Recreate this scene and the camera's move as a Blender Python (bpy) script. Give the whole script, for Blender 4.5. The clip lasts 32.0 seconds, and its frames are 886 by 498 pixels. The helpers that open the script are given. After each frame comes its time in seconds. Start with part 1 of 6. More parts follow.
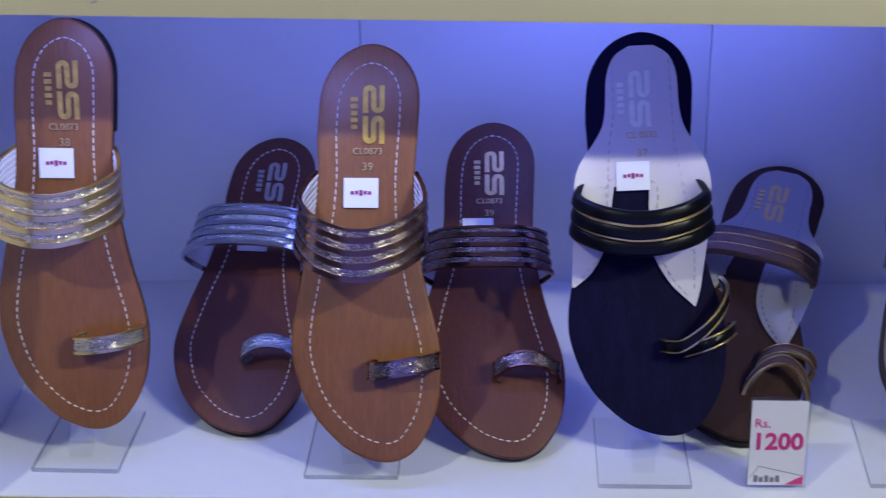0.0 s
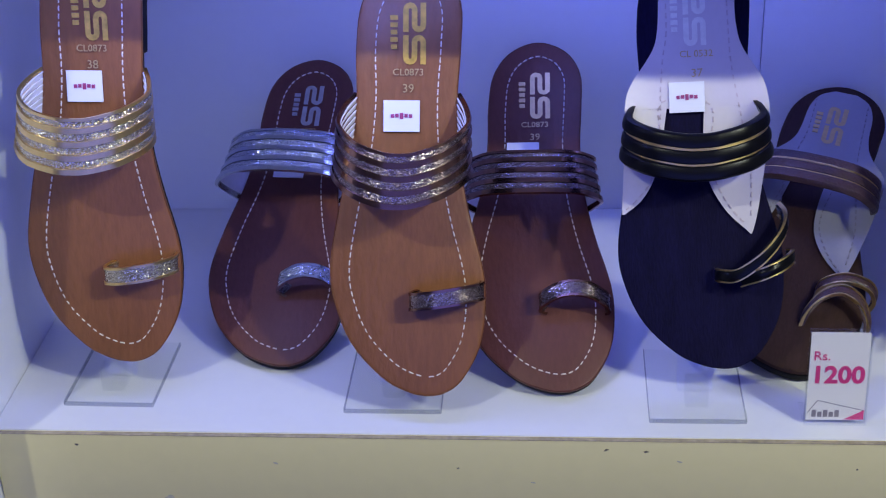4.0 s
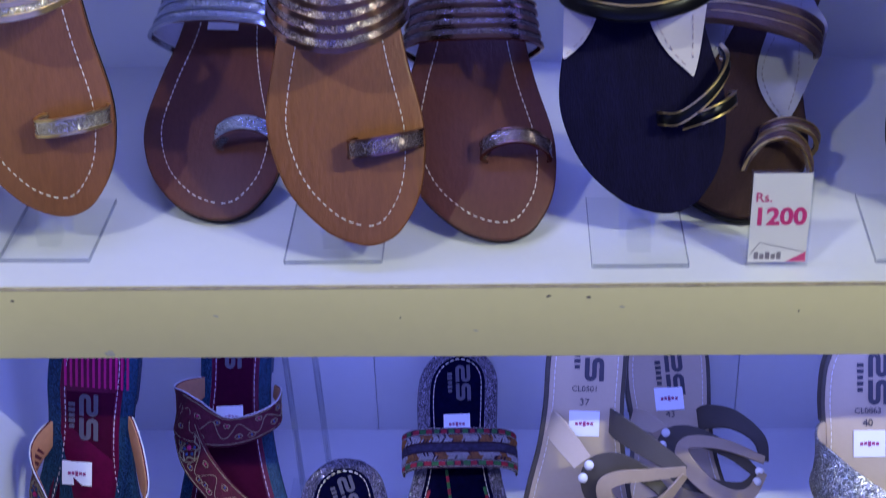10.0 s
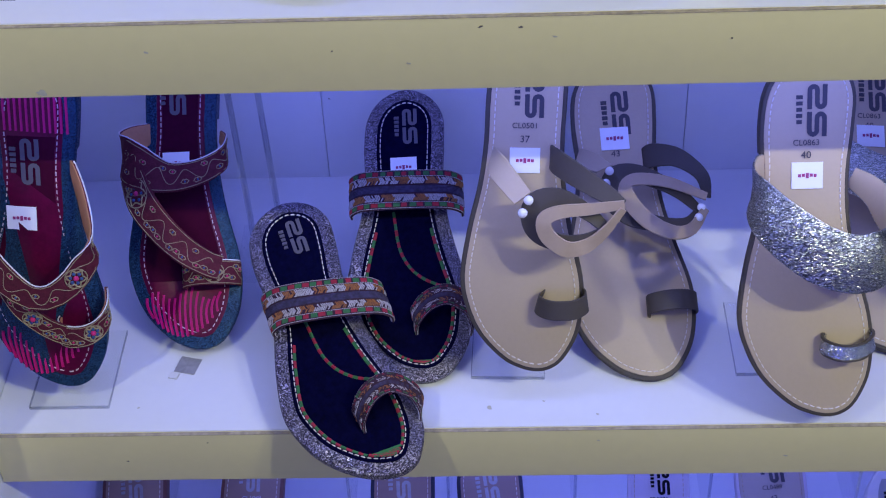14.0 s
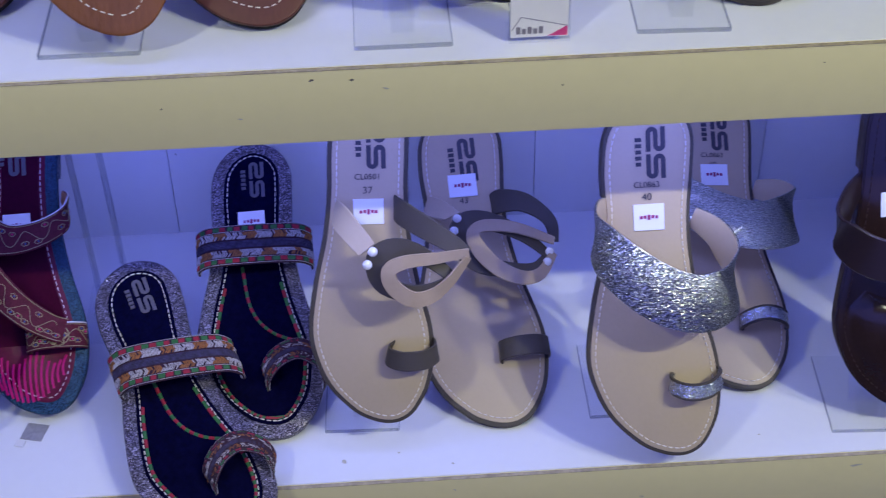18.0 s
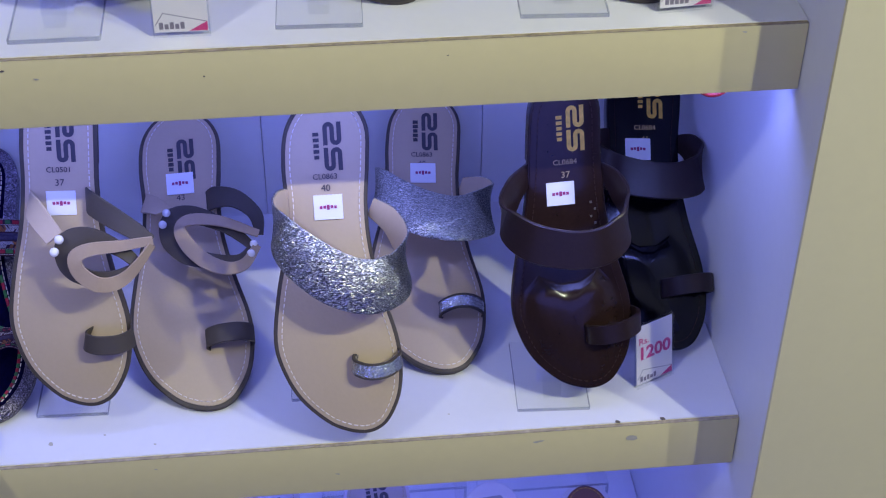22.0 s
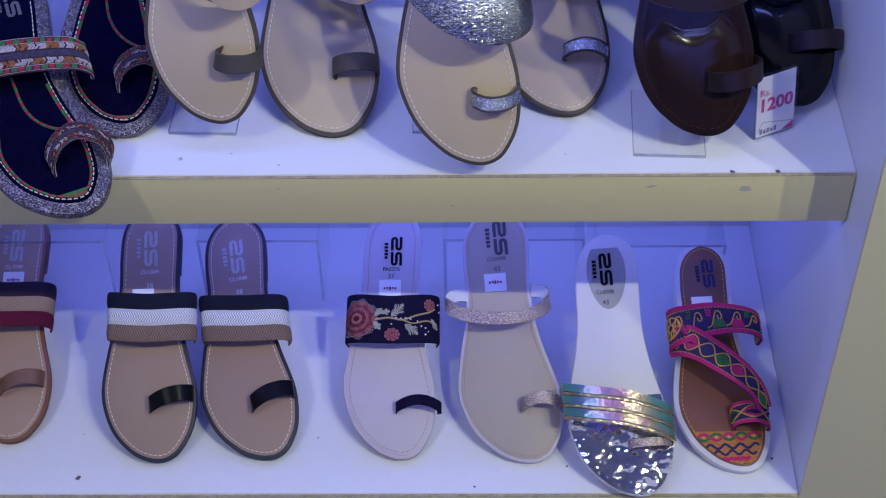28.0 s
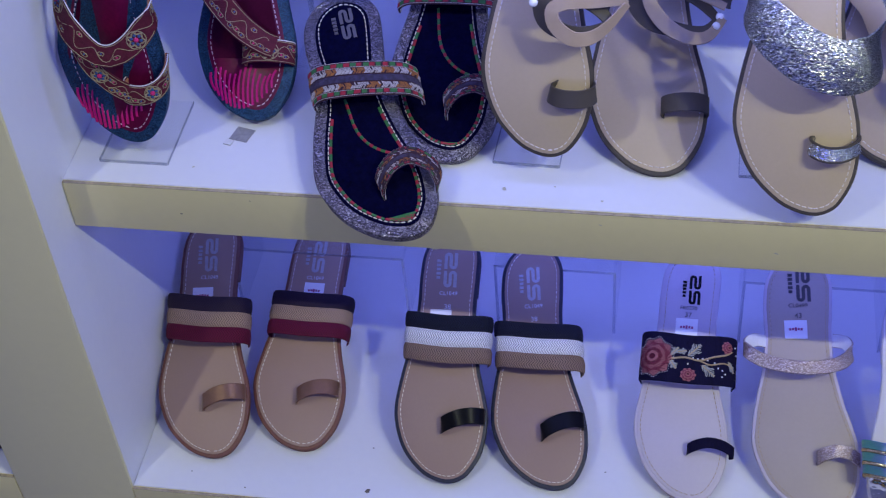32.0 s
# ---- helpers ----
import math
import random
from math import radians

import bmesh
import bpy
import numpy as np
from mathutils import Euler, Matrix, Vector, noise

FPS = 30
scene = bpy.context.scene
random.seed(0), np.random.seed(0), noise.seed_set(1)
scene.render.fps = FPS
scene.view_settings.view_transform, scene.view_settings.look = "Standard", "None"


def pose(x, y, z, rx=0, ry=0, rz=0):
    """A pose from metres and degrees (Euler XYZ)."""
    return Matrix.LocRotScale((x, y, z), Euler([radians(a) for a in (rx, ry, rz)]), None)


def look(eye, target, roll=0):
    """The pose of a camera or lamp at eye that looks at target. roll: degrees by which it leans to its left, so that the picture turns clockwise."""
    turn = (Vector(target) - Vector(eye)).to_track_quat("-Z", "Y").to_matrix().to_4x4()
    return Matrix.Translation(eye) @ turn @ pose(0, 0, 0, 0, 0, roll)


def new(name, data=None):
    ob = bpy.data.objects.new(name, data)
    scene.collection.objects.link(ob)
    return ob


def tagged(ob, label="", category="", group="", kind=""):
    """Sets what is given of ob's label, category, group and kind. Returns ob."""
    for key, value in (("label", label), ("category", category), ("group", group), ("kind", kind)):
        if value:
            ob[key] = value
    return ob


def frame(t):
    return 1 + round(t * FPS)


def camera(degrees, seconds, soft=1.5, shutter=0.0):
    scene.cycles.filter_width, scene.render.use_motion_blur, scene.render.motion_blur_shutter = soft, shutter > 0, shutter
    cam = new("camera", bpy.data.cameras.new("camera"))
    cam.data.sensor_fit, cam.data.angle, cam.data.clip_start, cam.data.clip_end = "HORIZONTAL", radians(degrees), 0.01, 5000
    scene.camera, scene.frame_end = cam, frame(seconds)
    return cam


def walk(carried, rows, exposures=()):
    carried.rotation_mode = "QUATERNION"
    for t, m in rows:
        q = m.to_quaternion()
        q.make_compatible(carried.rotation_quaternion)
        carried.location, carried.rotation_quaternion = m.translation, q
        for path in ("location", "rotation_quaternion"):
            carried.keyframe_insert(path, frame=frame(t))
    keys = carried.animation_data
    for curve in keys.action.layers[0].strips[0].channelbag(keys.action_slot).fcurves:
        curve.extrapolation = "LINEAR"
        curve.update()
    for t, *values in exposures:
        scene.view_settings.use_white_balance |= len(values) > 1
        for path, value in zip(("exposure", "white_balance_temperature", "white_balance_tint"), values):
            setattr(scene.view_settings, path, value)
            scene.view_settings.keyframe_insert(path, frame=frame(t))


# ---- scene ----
cam = camera(32.38, 32.0, soft=1.1, shutter=0.4)
PATH = [
    (0, (0.3595, -0.7954, 0.9174), (0.2546, 1.0088, 0.0609), -1.29),
    (0.5, (0.3597, -0.8010, 0.9174), (0.1603, 1.0012, 0.0734), -2.06),
    (1, (0.3514, -0.7883, 0.9136), (0.1012, 1.0042, 0.0626), -2.51),
    (1.5, (0.3602, -0.7806, 0.9076), (0.0713, 1.0010, 0.0460), -3.16),
    (2, (0.3603, -0.7690, 0.9081), (0.0745, 0.9998, 0.0194), -3.26),
    (2.5, (0.3562, -0.7642, 0.8989), (0.1180, 1.0013, -0.0102), -2.71),
    (3, (0.3574, -0.7615, 0.8973), (0.1404, 0.9991, -0.0264), -2.54),
    (3.5, (0.3529, -0.7598, 0.8992), (0.1709, 0.9962, -0.0407), -2.27),
    (5.5, (0.3564, -0.7620, 0.8992), (0.2377, 1.0054, -0.0293), -2.51),
    (6, (0.3612, -0.7607, 0.8976), (0.2459, 1.0095, -0.0260), -2.66),
    (6.5, (0.3567, -0.7609, 0.8995), (0.2604, 1.0107, -0.0237), -2.49),
    (7, (0.3589, -0.7629, 0.9015), (0.2618, 1.0079, -0.0231), -2.60),
    (7.5, (0.3547, -0.7663, 0.9028), (0.2649, 1.0059, -0.0198), -2.53),
    (8, (0.3550, -0.7666, 0.9029), (0.2629, 1.0038, -0.0230), -2.56),
    (8.5, (0.3577, -0.7655, 0.9015), (0.2579, 0.9980, -0.0367), -2.57),
    (9, (0.3594, -0.7627, 0.8988), (0.2578, 0.9887, -0.0616), -2.50),
    (9.5, (0.3615, -0.7596, 0.8927), (0.2620, 0.9570, -0.1288), -2.31),
    (10, (0.3593, -0.7601, 0.8729), (0.2689, 0.9262, -0.1986), -2.11),
    (10.5, (0.3629, -0.7630, 0.8580), (0.2708, 0.8708, -0.2919), -2.47),
    (11, (0.3689, -0.7662, 0.8502), (0.2755, 0.8301, -0.3511), -2.82),
    (11.5, (0.3745, -0.7716, 0.8476), (0.2850, 0.7850, -0.4050), -3.15),
    (12, (0.3796, -0.7739, 0.8430), (0.2908, 0.7612, -0.4359), -3.31),
    (12.5, (0.3821, -0.7761, 0.8431), (0.3003, 0.7422, -0.4561), -3.20),
    (13, (0.3844, -0.7768, 0.8484), (0.3054, 0.7325, -0.4615), -3.08),
    (13.5, (0.3880, -0.7753, 0.8523), (0.3109, 0.7316, -0.4604), -2.95),
    (15.5, (0.3900, -0.7673, 0.8510), (0.3423, 0.7595, -0.4399), -2.30),
    (16, (0.3902, -0.7655, 0.8500), (0.3523, 0.7664, -0.4352), -2.22),
    (16.5, (0.3898, -0.7628, 0.8494), (0.3706, 0.7729, -0.4317), -2.10),
    (17, (0.3912, -0.7606, 0.8510), (0.3950, 0.7747, -0.4308), -1.91),
    (17.5, (0.3988, -0.7628, 0.8516), (0.4453, 0.7767, -0.4243), -1.45),
    (18, (0.4179, -0.7636, 0.8519), (0.4969, 0.7773, -0.4207), -1.22),
    (18.5, (0.4410, -0.7750, 0.8583), (0.5607, 0.7667, -0.4102), -0.74),
    (19, (0.4688, -0.7859, 0.8623), (0.6072, 0.7572, -0.4026), -0.50),
    (19.5, (0.5039, -0.7964, 0.8603), (0.6701, 0.7515, -0.3953), -0.18),
    (20, (0.5286, -0.8088, 0.8637), (0.7087, 0.7400, -0.3887), 0.12),
    (20.5, (0.5564, -0.8261, 0.8628), (0.7421, 0.7296, -0.3803), 0.24),
    (21, (0.5705, -0.8362, 0.8648), (0.7583, 0.7217, -0.3753), 0.43),
    (21.5, (0.5842, -0.8485, 0.8664), (0.7665, 0.7133, -0.3695), 0.52),
    (22, (0.5920, -0.8542, 0.8649), (0.7662, 0.7097, -0.3695), 0.54),
    (22.5, (0.5953, -0.8635, 0.8650), (0.7517, 0.7024, -0.3693), 0.49),
    (23, (0.5971, -0.8684, 0.8647), (0.7353, 0.6952, -0.3747), 0.45),
    (23.5, (0.5994, -0.8733, 0.8646), (0.7123, 0.6802, -0.3900), 0.34),
    (24, (0.6012, -0.8795, 0.8585), (0.6922, 0.6594, -0.4156), 0.14),
    (24.5, (0.6048, -0.8803, 0.8495), (0.6669, 0.6192, -0.4724), -0.06),
    (25, (0.6075, -0.8859, 0.8415), (0.6521, 0.5864, -0.5113), -0.20),
    (25.5, (0.6114, -0.8913, 0.8394), (0.6358, 0.5511, -0.5459), -0.40),
    (26, (0.6123, -0.8925, 0.8392), (0.6257, 0.5296, -0.5670), -0.60),
    (26.5, (0.6131, -0.8976, 0.8393), (0.6136, 0.5102, -0.5812), -0.80),
    (28.5, (0.6200, -0.9056, 0.8421), (0.5673, 0.4929, -0.5866), -1.60),
    (29, (0.6150, -0.9074, 0.8467), (0.5394, 0.4924, -0.5798), -1.94),
    (29.5, (0.6005, -0.9092, 0.8484), (0.4828, 0.4934, -0.5725), -2.43),
    (30, (0.5886, -0.9126, 0.8567), (0.4234, 0.4882, -0.5612), -3.04),
    (30.5, (0.5725, -0.9081, 0.8559), (0.3618, 0.4896, -0.5591), -3.61),
    (31, (0.5562, -0.9052, 0.8565), (0.2921, 0.4877, -0.5542), -4.44),
    (31.5, (0.5447, -0.9014, 0.8569), (0.2495, 0.4882, -0.5510), -4.96),
    (32, (0.5353, -0.8940, 0.8565), (0.2160, 0.4910, -0.5505), -5.50),
]
EXPOSURE = [(0, -0.12, 6300, 14), (2, -0.15, 6300, 14), (3.5, -0.03, 6300, 14), (9, 0, 6300, 14), (12, 0, 6450, 12), (18, 0, 6500, 12), (20, 0.05, 6600, 12), (23, 0.07, 6700, 12), (26, 0, 6500, 13), (32, -0.03, 6400, 12)]
walk(cam, [(t, look(eye, target, roll)) for t, eye, target, roll in PATH], EXPOSURE)

# ---- world and light ----
world = bpy.data.worlds.new("shop_air")
scene.world = world
world.use_nodes = True
world.node_tree.nodes["Background"].inputs[0].default_value = (0.5, 0.5, 1.0, 1)
world.node_tree.nodes["Background"].inputs[1].default_value = 0.06


def spot(name, eye, target, watts, colour, angle, blend=0.6, radius=0.03):
    d = bpy.data.lights.new(name, "SPOT")
    d.energy, d.color, d.spot_size, d.spot_blend, d.shadow_soft_size = watts, colour, radians(angle), blend, radius
    ob = new(name, d)
    ob.matrix_world = look(eye, target)
    return tagged(ob, kind="structure")


def area(name, eye, target, watts, colour, sx, sy):
    d = bpy.data.lights.new(name, "AREA")
    d.energy, d.color, d.shape, d.size, d.size_y = watts, colour, "RECTANGLE", sx, sy
    ob = new(name, d)
    ob.matrix_world = look(eye, target)
    return tagged(ob, kind="structure")


WARM, BLUE, DEEPBLUE, STRIP = (0.93, 1.0, 0.80), (0.13, 0.17, 1.0), (0.16, 0.21, 1.0), (0.20, 0.26, 1.0)
spot("track_lamp", (-0.45, -1.12, 1.85), (0.35, 0.1, 0.15), 36, WARM, 70, 0.6, 0.022)
spot("track_lamp", (1.60, -1.12, 1.85), (0.6, 0.1, 0.12), 68, WARM, 70, 0.6, 0.022)
spot("track_lamp", (2.07, -1.12, 1.85), (0.65, 0.1, 0.12), 50, WARM, 60, 0.6, 0.022)
# unseen overhead light, added as general fill and for the mirror to reflect
area("ceiling_fill", (0.4, -2.0, 2.08), (0.4, -2.0, 0), 2.8, (0.85, 0.9, 1.0), 3.0, 1.0)
# broad blue fill from the front, added; no such source is seen
area("blue_front_fill", (0.4, -2.9, 0.75), (0.4, 0, 0.35), 26, BLUE, 3.2, 1.6)
# unseen strips under each board's edge; rear ones added to brighten the back panel
for zled, front, rear, mid, run in ((0.678, 1.75, 2.50, 0.62, 0.58), (0.310, 1.10, 0.65, 0.38, 0.70), (-0.053, 0.28, 1.35, 0.52, 0.80)):
    area("shelf_strip", (0.49, 0.016, zled), (0.49, 0.12, zled - 0.2), front, STRIP, 0.84, 0.012)
    area("shelf_strip", (mid, 0.22, zled), (mid, 0.34, zled - 0.2), rear, DEEPBLUE, run, 0.03)

# ---- materials ----


def mat(name, base, rough=0.5, metal=0.0, vary=0.06, scale=40.0, bump=0.0, bscale=300.0, coat=0.0, stretch=(1, 1, 1), spec=0.5, bdist=0.002):
    """Noise-varied paint: large stains and fine grain, with a fine bump."""
    m = bpy.data.materials.new(name)
    m.use_nodes = True
    nt = m.node_tree
    b = nt.nodes["Principled BSDF"]
    b.inputs["Roughness"].default_value, b.inputs["Metallic"].default_value = rough, metal
    b.inputs["Coat Weight"].default_value = coat
    b.inputs["Specular IOR Level"].default_value = spec
    tc, mp = nt.nodes.new("ShaderNodeTexCoord"), nt.nodes.new("ShaderNodeMapping")
    mp.inputs["Scale"].default_value = stretch
    nt.links.new(tc.outputs["Object"], mp.inputs["Vector"])
    n1, n2 = nt.nodes.new("ShaderNodeTexNoise"), nt.nodes.new("ShaderNodeTexNoise")
    n1.inputs["Scale"].default_value, n2.inputs["Scale"].default_value = scale, bscale
    n1.inputs["Detail"].default_value, n2.inputs["Detail"].default_value = 5, 3
    for n in (n1, n2):
        nt.links.new(mp.outputs[0], n.inputs["Vector"])
    mix = nt.nodes.new("ShaderNodeMix")
    mix.data_type = "RGBA"
    lo = [c * (1 - 2.5 * vary) for c in base]
    hi = [min(1, c * (1 + vary)) for c in base]
    mix.inputs["A"].default_value, mix.inputs["B"].default_value = (*lo, 1), (*hi, 1)
    ramp = nt.nodes.new("ShaderNodeMath")
    ramp.operation = "MULTIPLY_ADD"
    ramp.use_clamp = True
    ramp.inputs[1].default_value, ramp.inputs[2].default_value = 0.6, 0.0
    add = nt.nodes.new("ShaderNodeMath")
    nt.links.new(n1.outputs[0], add.inputs[0])
    nt.links.new(n2.outputs[0], add.inputs[1])
    nt.links.new(add.outputs[0], ramp.inputs[0])
    nt.links.new(ramp.outputs[0], mix.inputs["Factor"])
    nt.links.new(mix.outputs["Result"], b.inputs["Base Color"])
    if bump:
        bp = nt.nodes.new("ShaderNodeBump")
        bp.inputs["Strength"].default_value, bp.inputs["Distance"].default_value = bump, bdist
        nt.links.new(n2.outputs[0], bp.inputs["Height"])
        nt.links.new(bp.outputs[0], b.inputs["Normal"])
    return m


def glitter(name, base, accent, scale=900.0, rough=0.25, metal=0.9, bump=0.6, stretch=(1, 1, 1), rainbow=False, rare=1.0):
    """Small mirror flakes, each with a tone and tilt of its own."""
    m = bpy.data.materials.new(name)
    m.use_nodes = True
    nt = m.node_tree
    b = nt.nodes["Principled BSDF"]
    b.inputs["Roughness"].default_value, b.inputs["Metallic"].default_value = rough, metal
    b.inputs["Specular IOR Level"].default_value = 0.15 + 0.35 * metal
    tc, mp, vo = nt.nodes.new("ShaderNodeTexCoord"), nt.nodes.new("ShaderNodeMapping"), nt.nodes.new("ShaderNodeTexVoronoi")
    mp.inputs["Scale"].default_value = stretch
    vo.inputs["Scale"].default_value = scale
    nt.links.new(tc.outputs["Object"], mp.inputs["Vector"])
    nt.links.new(mp.outputs[0], vo.inputs["Vector"])
    sep, mix = nt.nodes.new("ShaderNodeSeparateColor"), nt.nodes.new("ShaderNodeMix")
    mix.data_type = "RGBA"
    mix.inputs["A"].default_value, mix.inputs["B"].default_value = (*base, 1), (*accent, 1)
    nt.links.new(vo.outputs["Color"], sep.inputs[0])
    pw = nt.nodes.new("ShaderNodeMath")
    pw.operation = "POWER"
    pw.inputs[1].default_value = rare
    nt.links.new(sep.outputs[0], pw.inputs[0])
    nt.links.new(pw.outputs[0], mix.inputs["Factor"])
    nt.links.new(mix.outputs["Result"], b.inputs["Base Color"])
    # every flake leans its own way
    geo, off, sc, sm, nm = (nt.nodes.new(k) for k in ("ShaderNodeNewGeometry", "ShaderNodeVectorMath", "ShaderNodeVectorMath", "ShaderNodeVectorMath", "ShaderNodeVectorMath"))
    off.operation, sc.operation, sm.operation, nm.operation = "SUBTRACT", "SCALE", "ADD", "NORMALIZE"
    off.inputs[1].default_value = (0.5, 0.5, 0.5)
    sc.inputs["Scale"].default_value = 1.3 * bump
    nt.links.new(vo.outputs["Color"], off.inputs[0])
    nt.links.new(off.outputs[0], sc.inputs[0])
    nt.links.new(geo.outputs["Normal"], sm.inputs[0])
    nt.links.new(sc.outputs[0], sm.inputs[1])
    nt.links.new(sm.outputs[0], nm.inputs[0])
    nt.links.new(nm.outputs[0], b.inputs["Normal"])
    # the foil's shifting sheen is painted in as a fixed run of colours along x
    if rainbow:
        sp, rp, nz, ad = nt.nodes.new("ShaderNodeSeparateXYZ"), nt.nodes.new("ShaderNodeValToRGB"), nt.nodes.new("ShaderNodeTexNoise"), nt.nodes.new("ShaderNodeMath")
        nz.inputs["Scale"].default_value = 45
        nt.links.new(tc.outputs["Object"], nz.inputs["Vector"])
        nt.links.new(tc.outputs["Object"], sp.inputs[0])
        run = nt.nodes.new("ShaderNodeMapRange")
        run.inputs["From Min"].default_value, run.inputs["From Max"].default_value = -0.055, 0.045
        run.inputs["To Min"].default_value, run.inputs["To Max"].default_value = -0.08, 0.72
        nt.links.new(sp.outputs[0], run.inputs["Value"])
        ad.operation = "MULTIPLY_ADD"
        ad.inputs[1].default_value = 0.55
        nt.links.new(nz.outputs[0], ad.inputs[0])
        nt.links.new(run.outputs[0], ad.inputs[2])
        el = rp.color_ramp.elements
        el[0].position, el[0].color = 0.20, (0.12, 0.52, 0.40, 1)
        el[1].position, el[1].color = 1.25 / 1.3, (0.14, 0.50, 0.34, 1)
        for p, c in ((0.34, (0.20, 0.30, 0.66)), (0.50, (0.42, 0.24, 0.62)), (0.64, (0.58, 0.26, 0.46)), (0.78, (0.55, 0.46, 0.22))):
            el.new(p).color = (*c, 1)
        nt.links.new(ad.outputs[0], rp.inputs[0])
        mx = nt.nodes.new("ShaderNodeMix")
        mx.data_type = "RGBA"
        mx.inputs["Factor"].default_value = 0.90
        nt.links.new(mix.outputs["Result"], mx.inputs["A"])
        nt.links.new(rp.outputs[0], mx.inputs["B"])
        nt.links.new(mx.outputs["Result"], b.inputs["Base Color"])
    return m


def braid(name, colour, rows=4):
    """Flat plaited cord: a herringbone of strands over the stripe's width (UV y, 0 to 1), with sunk gaps between them,
    whose shade is painted in as a darker tone.
    """
    m = bpy.data.materials.new(name)
    m.use_nodes = True
    nt = m.node_tree
    b = nt.nodes["Principled BSDF"]
    b.inputs["Roughness"].default_value, b.inputs["Specular IOR Level"].default_value = 0.7, 0.2

    def node(op, *values):
        q = nt.nodes.new("ShaderNodeMath")
        q.operation = op
        for k, v in enumerate(values):
            if hasattr(v, "is_output"):
                nt.links.new(v, q.inputs[k])
            else:
                q.inputs[k].default_value = v
        return q.outputs[0]

    tc, sp, nz = nt.nodes.new("ShaderNodeTexCoord"), nt.nodes.new("ShaderNodeSeparateXYZ"), nt.nodes.new("ShaderNodeTexNoise")
    nt.links.new(tc.outputs["UV"], sp.inputs[0])
    nt.links.new(tc.outputs["Object"], nz.inputs["Vector"])
    nz.inputs["Scale"].default_value = 500
    slant = node("MULTIPLY", node("PINGPONG", sp.outputs[1], 1 / rows), 0.0030 * rows)
    wave = node("SINE", node("MULTIPLY", node("ADD", sp.outputs[0], slant), 2 * math.pi / 0.0025))
    strand = nt.nodes.new("ShaderNodeMapRange")
    strand.inputs["From Min"].default_value, strand.inputs["From Max"].default_value = -0.95, 0.15
    nt.links.new(wave, strand.inputs["Value"])
    fluff = node("MULTIPLY", strand.outputs[0], node("ADD", nz.outputs[0], 0.5))
    mix = nt.nodes.new("ShaderNodeMix")
    mix.data_type = "RGBA"
    mix.inputs["A"].default_value, mix.inputs["B"].default_value = (*[c * 0.30 for c in colour], 1), (*colour, 1)
    nt.links.new(fluff, mix.inputs["Factor"])
    nt.links.new(mix.outputs["Result"], b.inputs["Base Color"])
    bp = nt.nodes.new("ShaderNodeBump")
    bp.inputs["Strength"].default_value, bp.inputs["Distance"].default_value = 0.9, 0.0009
    nt.links.new(strand.outputs[0], bp.inputs["Height"])
    nt.links.new(bp.outputs[0], b.inputs["Normal"])
    return m


def clear(name, tint, gloss=0.045):
    """Thin clear sheet: what lies behind shows through, with a faint sheen."""
    m = bpy.data.materials.new(name)
    m.use_nodes = True
    nt = m.node_tree
    nt.nodes.remove(nt.nodes["Principled BSDF"])
    tr, gl, mx = nt.nodes.new("ShaderNodeBsdfTransparent"), nt.nodes.new("ShaderNodeBsdfGlossy"), nt.nodes.new("ShaderNodeMixShader")
    tr.inputs["Color"].default_value = (*tint, 1)
    gl.inputs["Roughness"].default_value = 0.06
    mx.inputs[0].default_value = gloss
    nt.links.new(tr.outputs[0], mx.inputs[1])
    nt.links.new(gl.outputs[0], mx.inputs[2])
    nt.links.new(mx.outputs[0], nt.nodes["Material Output"].inputs["Surface"])
    return m


LAMINATE = mat("white_laminate", (0.75, 0.75, 0.765), 0.35, vary=0.02, scale=9, bump=0.02, bscale=120)
CREAM = mat("cream_edging", (0.745, 0.66, 0.325), 0.45, vary=0.03, scale=7, bump=0.03, bscale=90)
STILE = mat("cream_laminate", (0.79, 0.72, 0.39), 0.45, vary=0.02, scale=5, bump=0.03, bscale=90)
WALLW = mat("white_panel", (0.74, 0.75, 0.78), 0.4, vary=0.02, scale=6, bump=0.02, bscale=100)
ROOM = mat("shop_wall", (0.6, 0.6, 0.62), 0.7, vary=0.05, scale=2, bump=0.05, bscale=60)
TILE = mat("shop_floor", (0.45, 0.43, 0.41), 0.3, vary=0.08, scale=3)
DIRT = mat("dark_chip", (0.14, 0.12, 0.10), 0.8, vary=0.2, scale=300)
SMUDGE = mat("faint_smudge", (0.52, 0.49, 0.38), 0.6, vary=0.1, scale=300)
ACRYL = clear("clear_acrylic", (0.965, 0.97, 0.975))
ACRYLEDGE = clear("acrylic_edge", (0.74, 0.76, 0.80), 0.14)
RISEREDGE = clear("riser_edge", (0.86, 0.88, 0.91), 0.16)
BLACKR = mat("black_rubber", (0.012, 0.011, 0.011), 0.7, vary=0.2, scale=80, bump=0.1, spec=0.2)
TAN = mat("tan_leather", (0.250, 0.096, 0.034), 0.40, spec=0.4, vary=0.17, scale=45, bump=0.30, bscale=300, stretch=(1, 0.3, 1))
BROWN = mat("brown_leather", (0.125, 0.040, 0.028), 0.48, spec=0.35, vary=0.15, scale=40, bump=0.22, bscale=320, stretch=(1, 0.4, 1))
TANEDGE = mat("tan_edge", (0.22, 0.08, 0.028), 0.5, vary=0.1, scale=60)
BROWNEDGE = mat("brown_edge", (0.16, 0.055, 0.035), 0.5, vary=0.1, scale=60)
THREAD = mat("cream_thread", (0.78, 0.72, 0.60), 0.8, vary=0.1, scale=300)
GOLD = mat("gold_foil", (0.85, 0.62, 0.25), 0.28, 1.0, vary=0.1, scale=200)
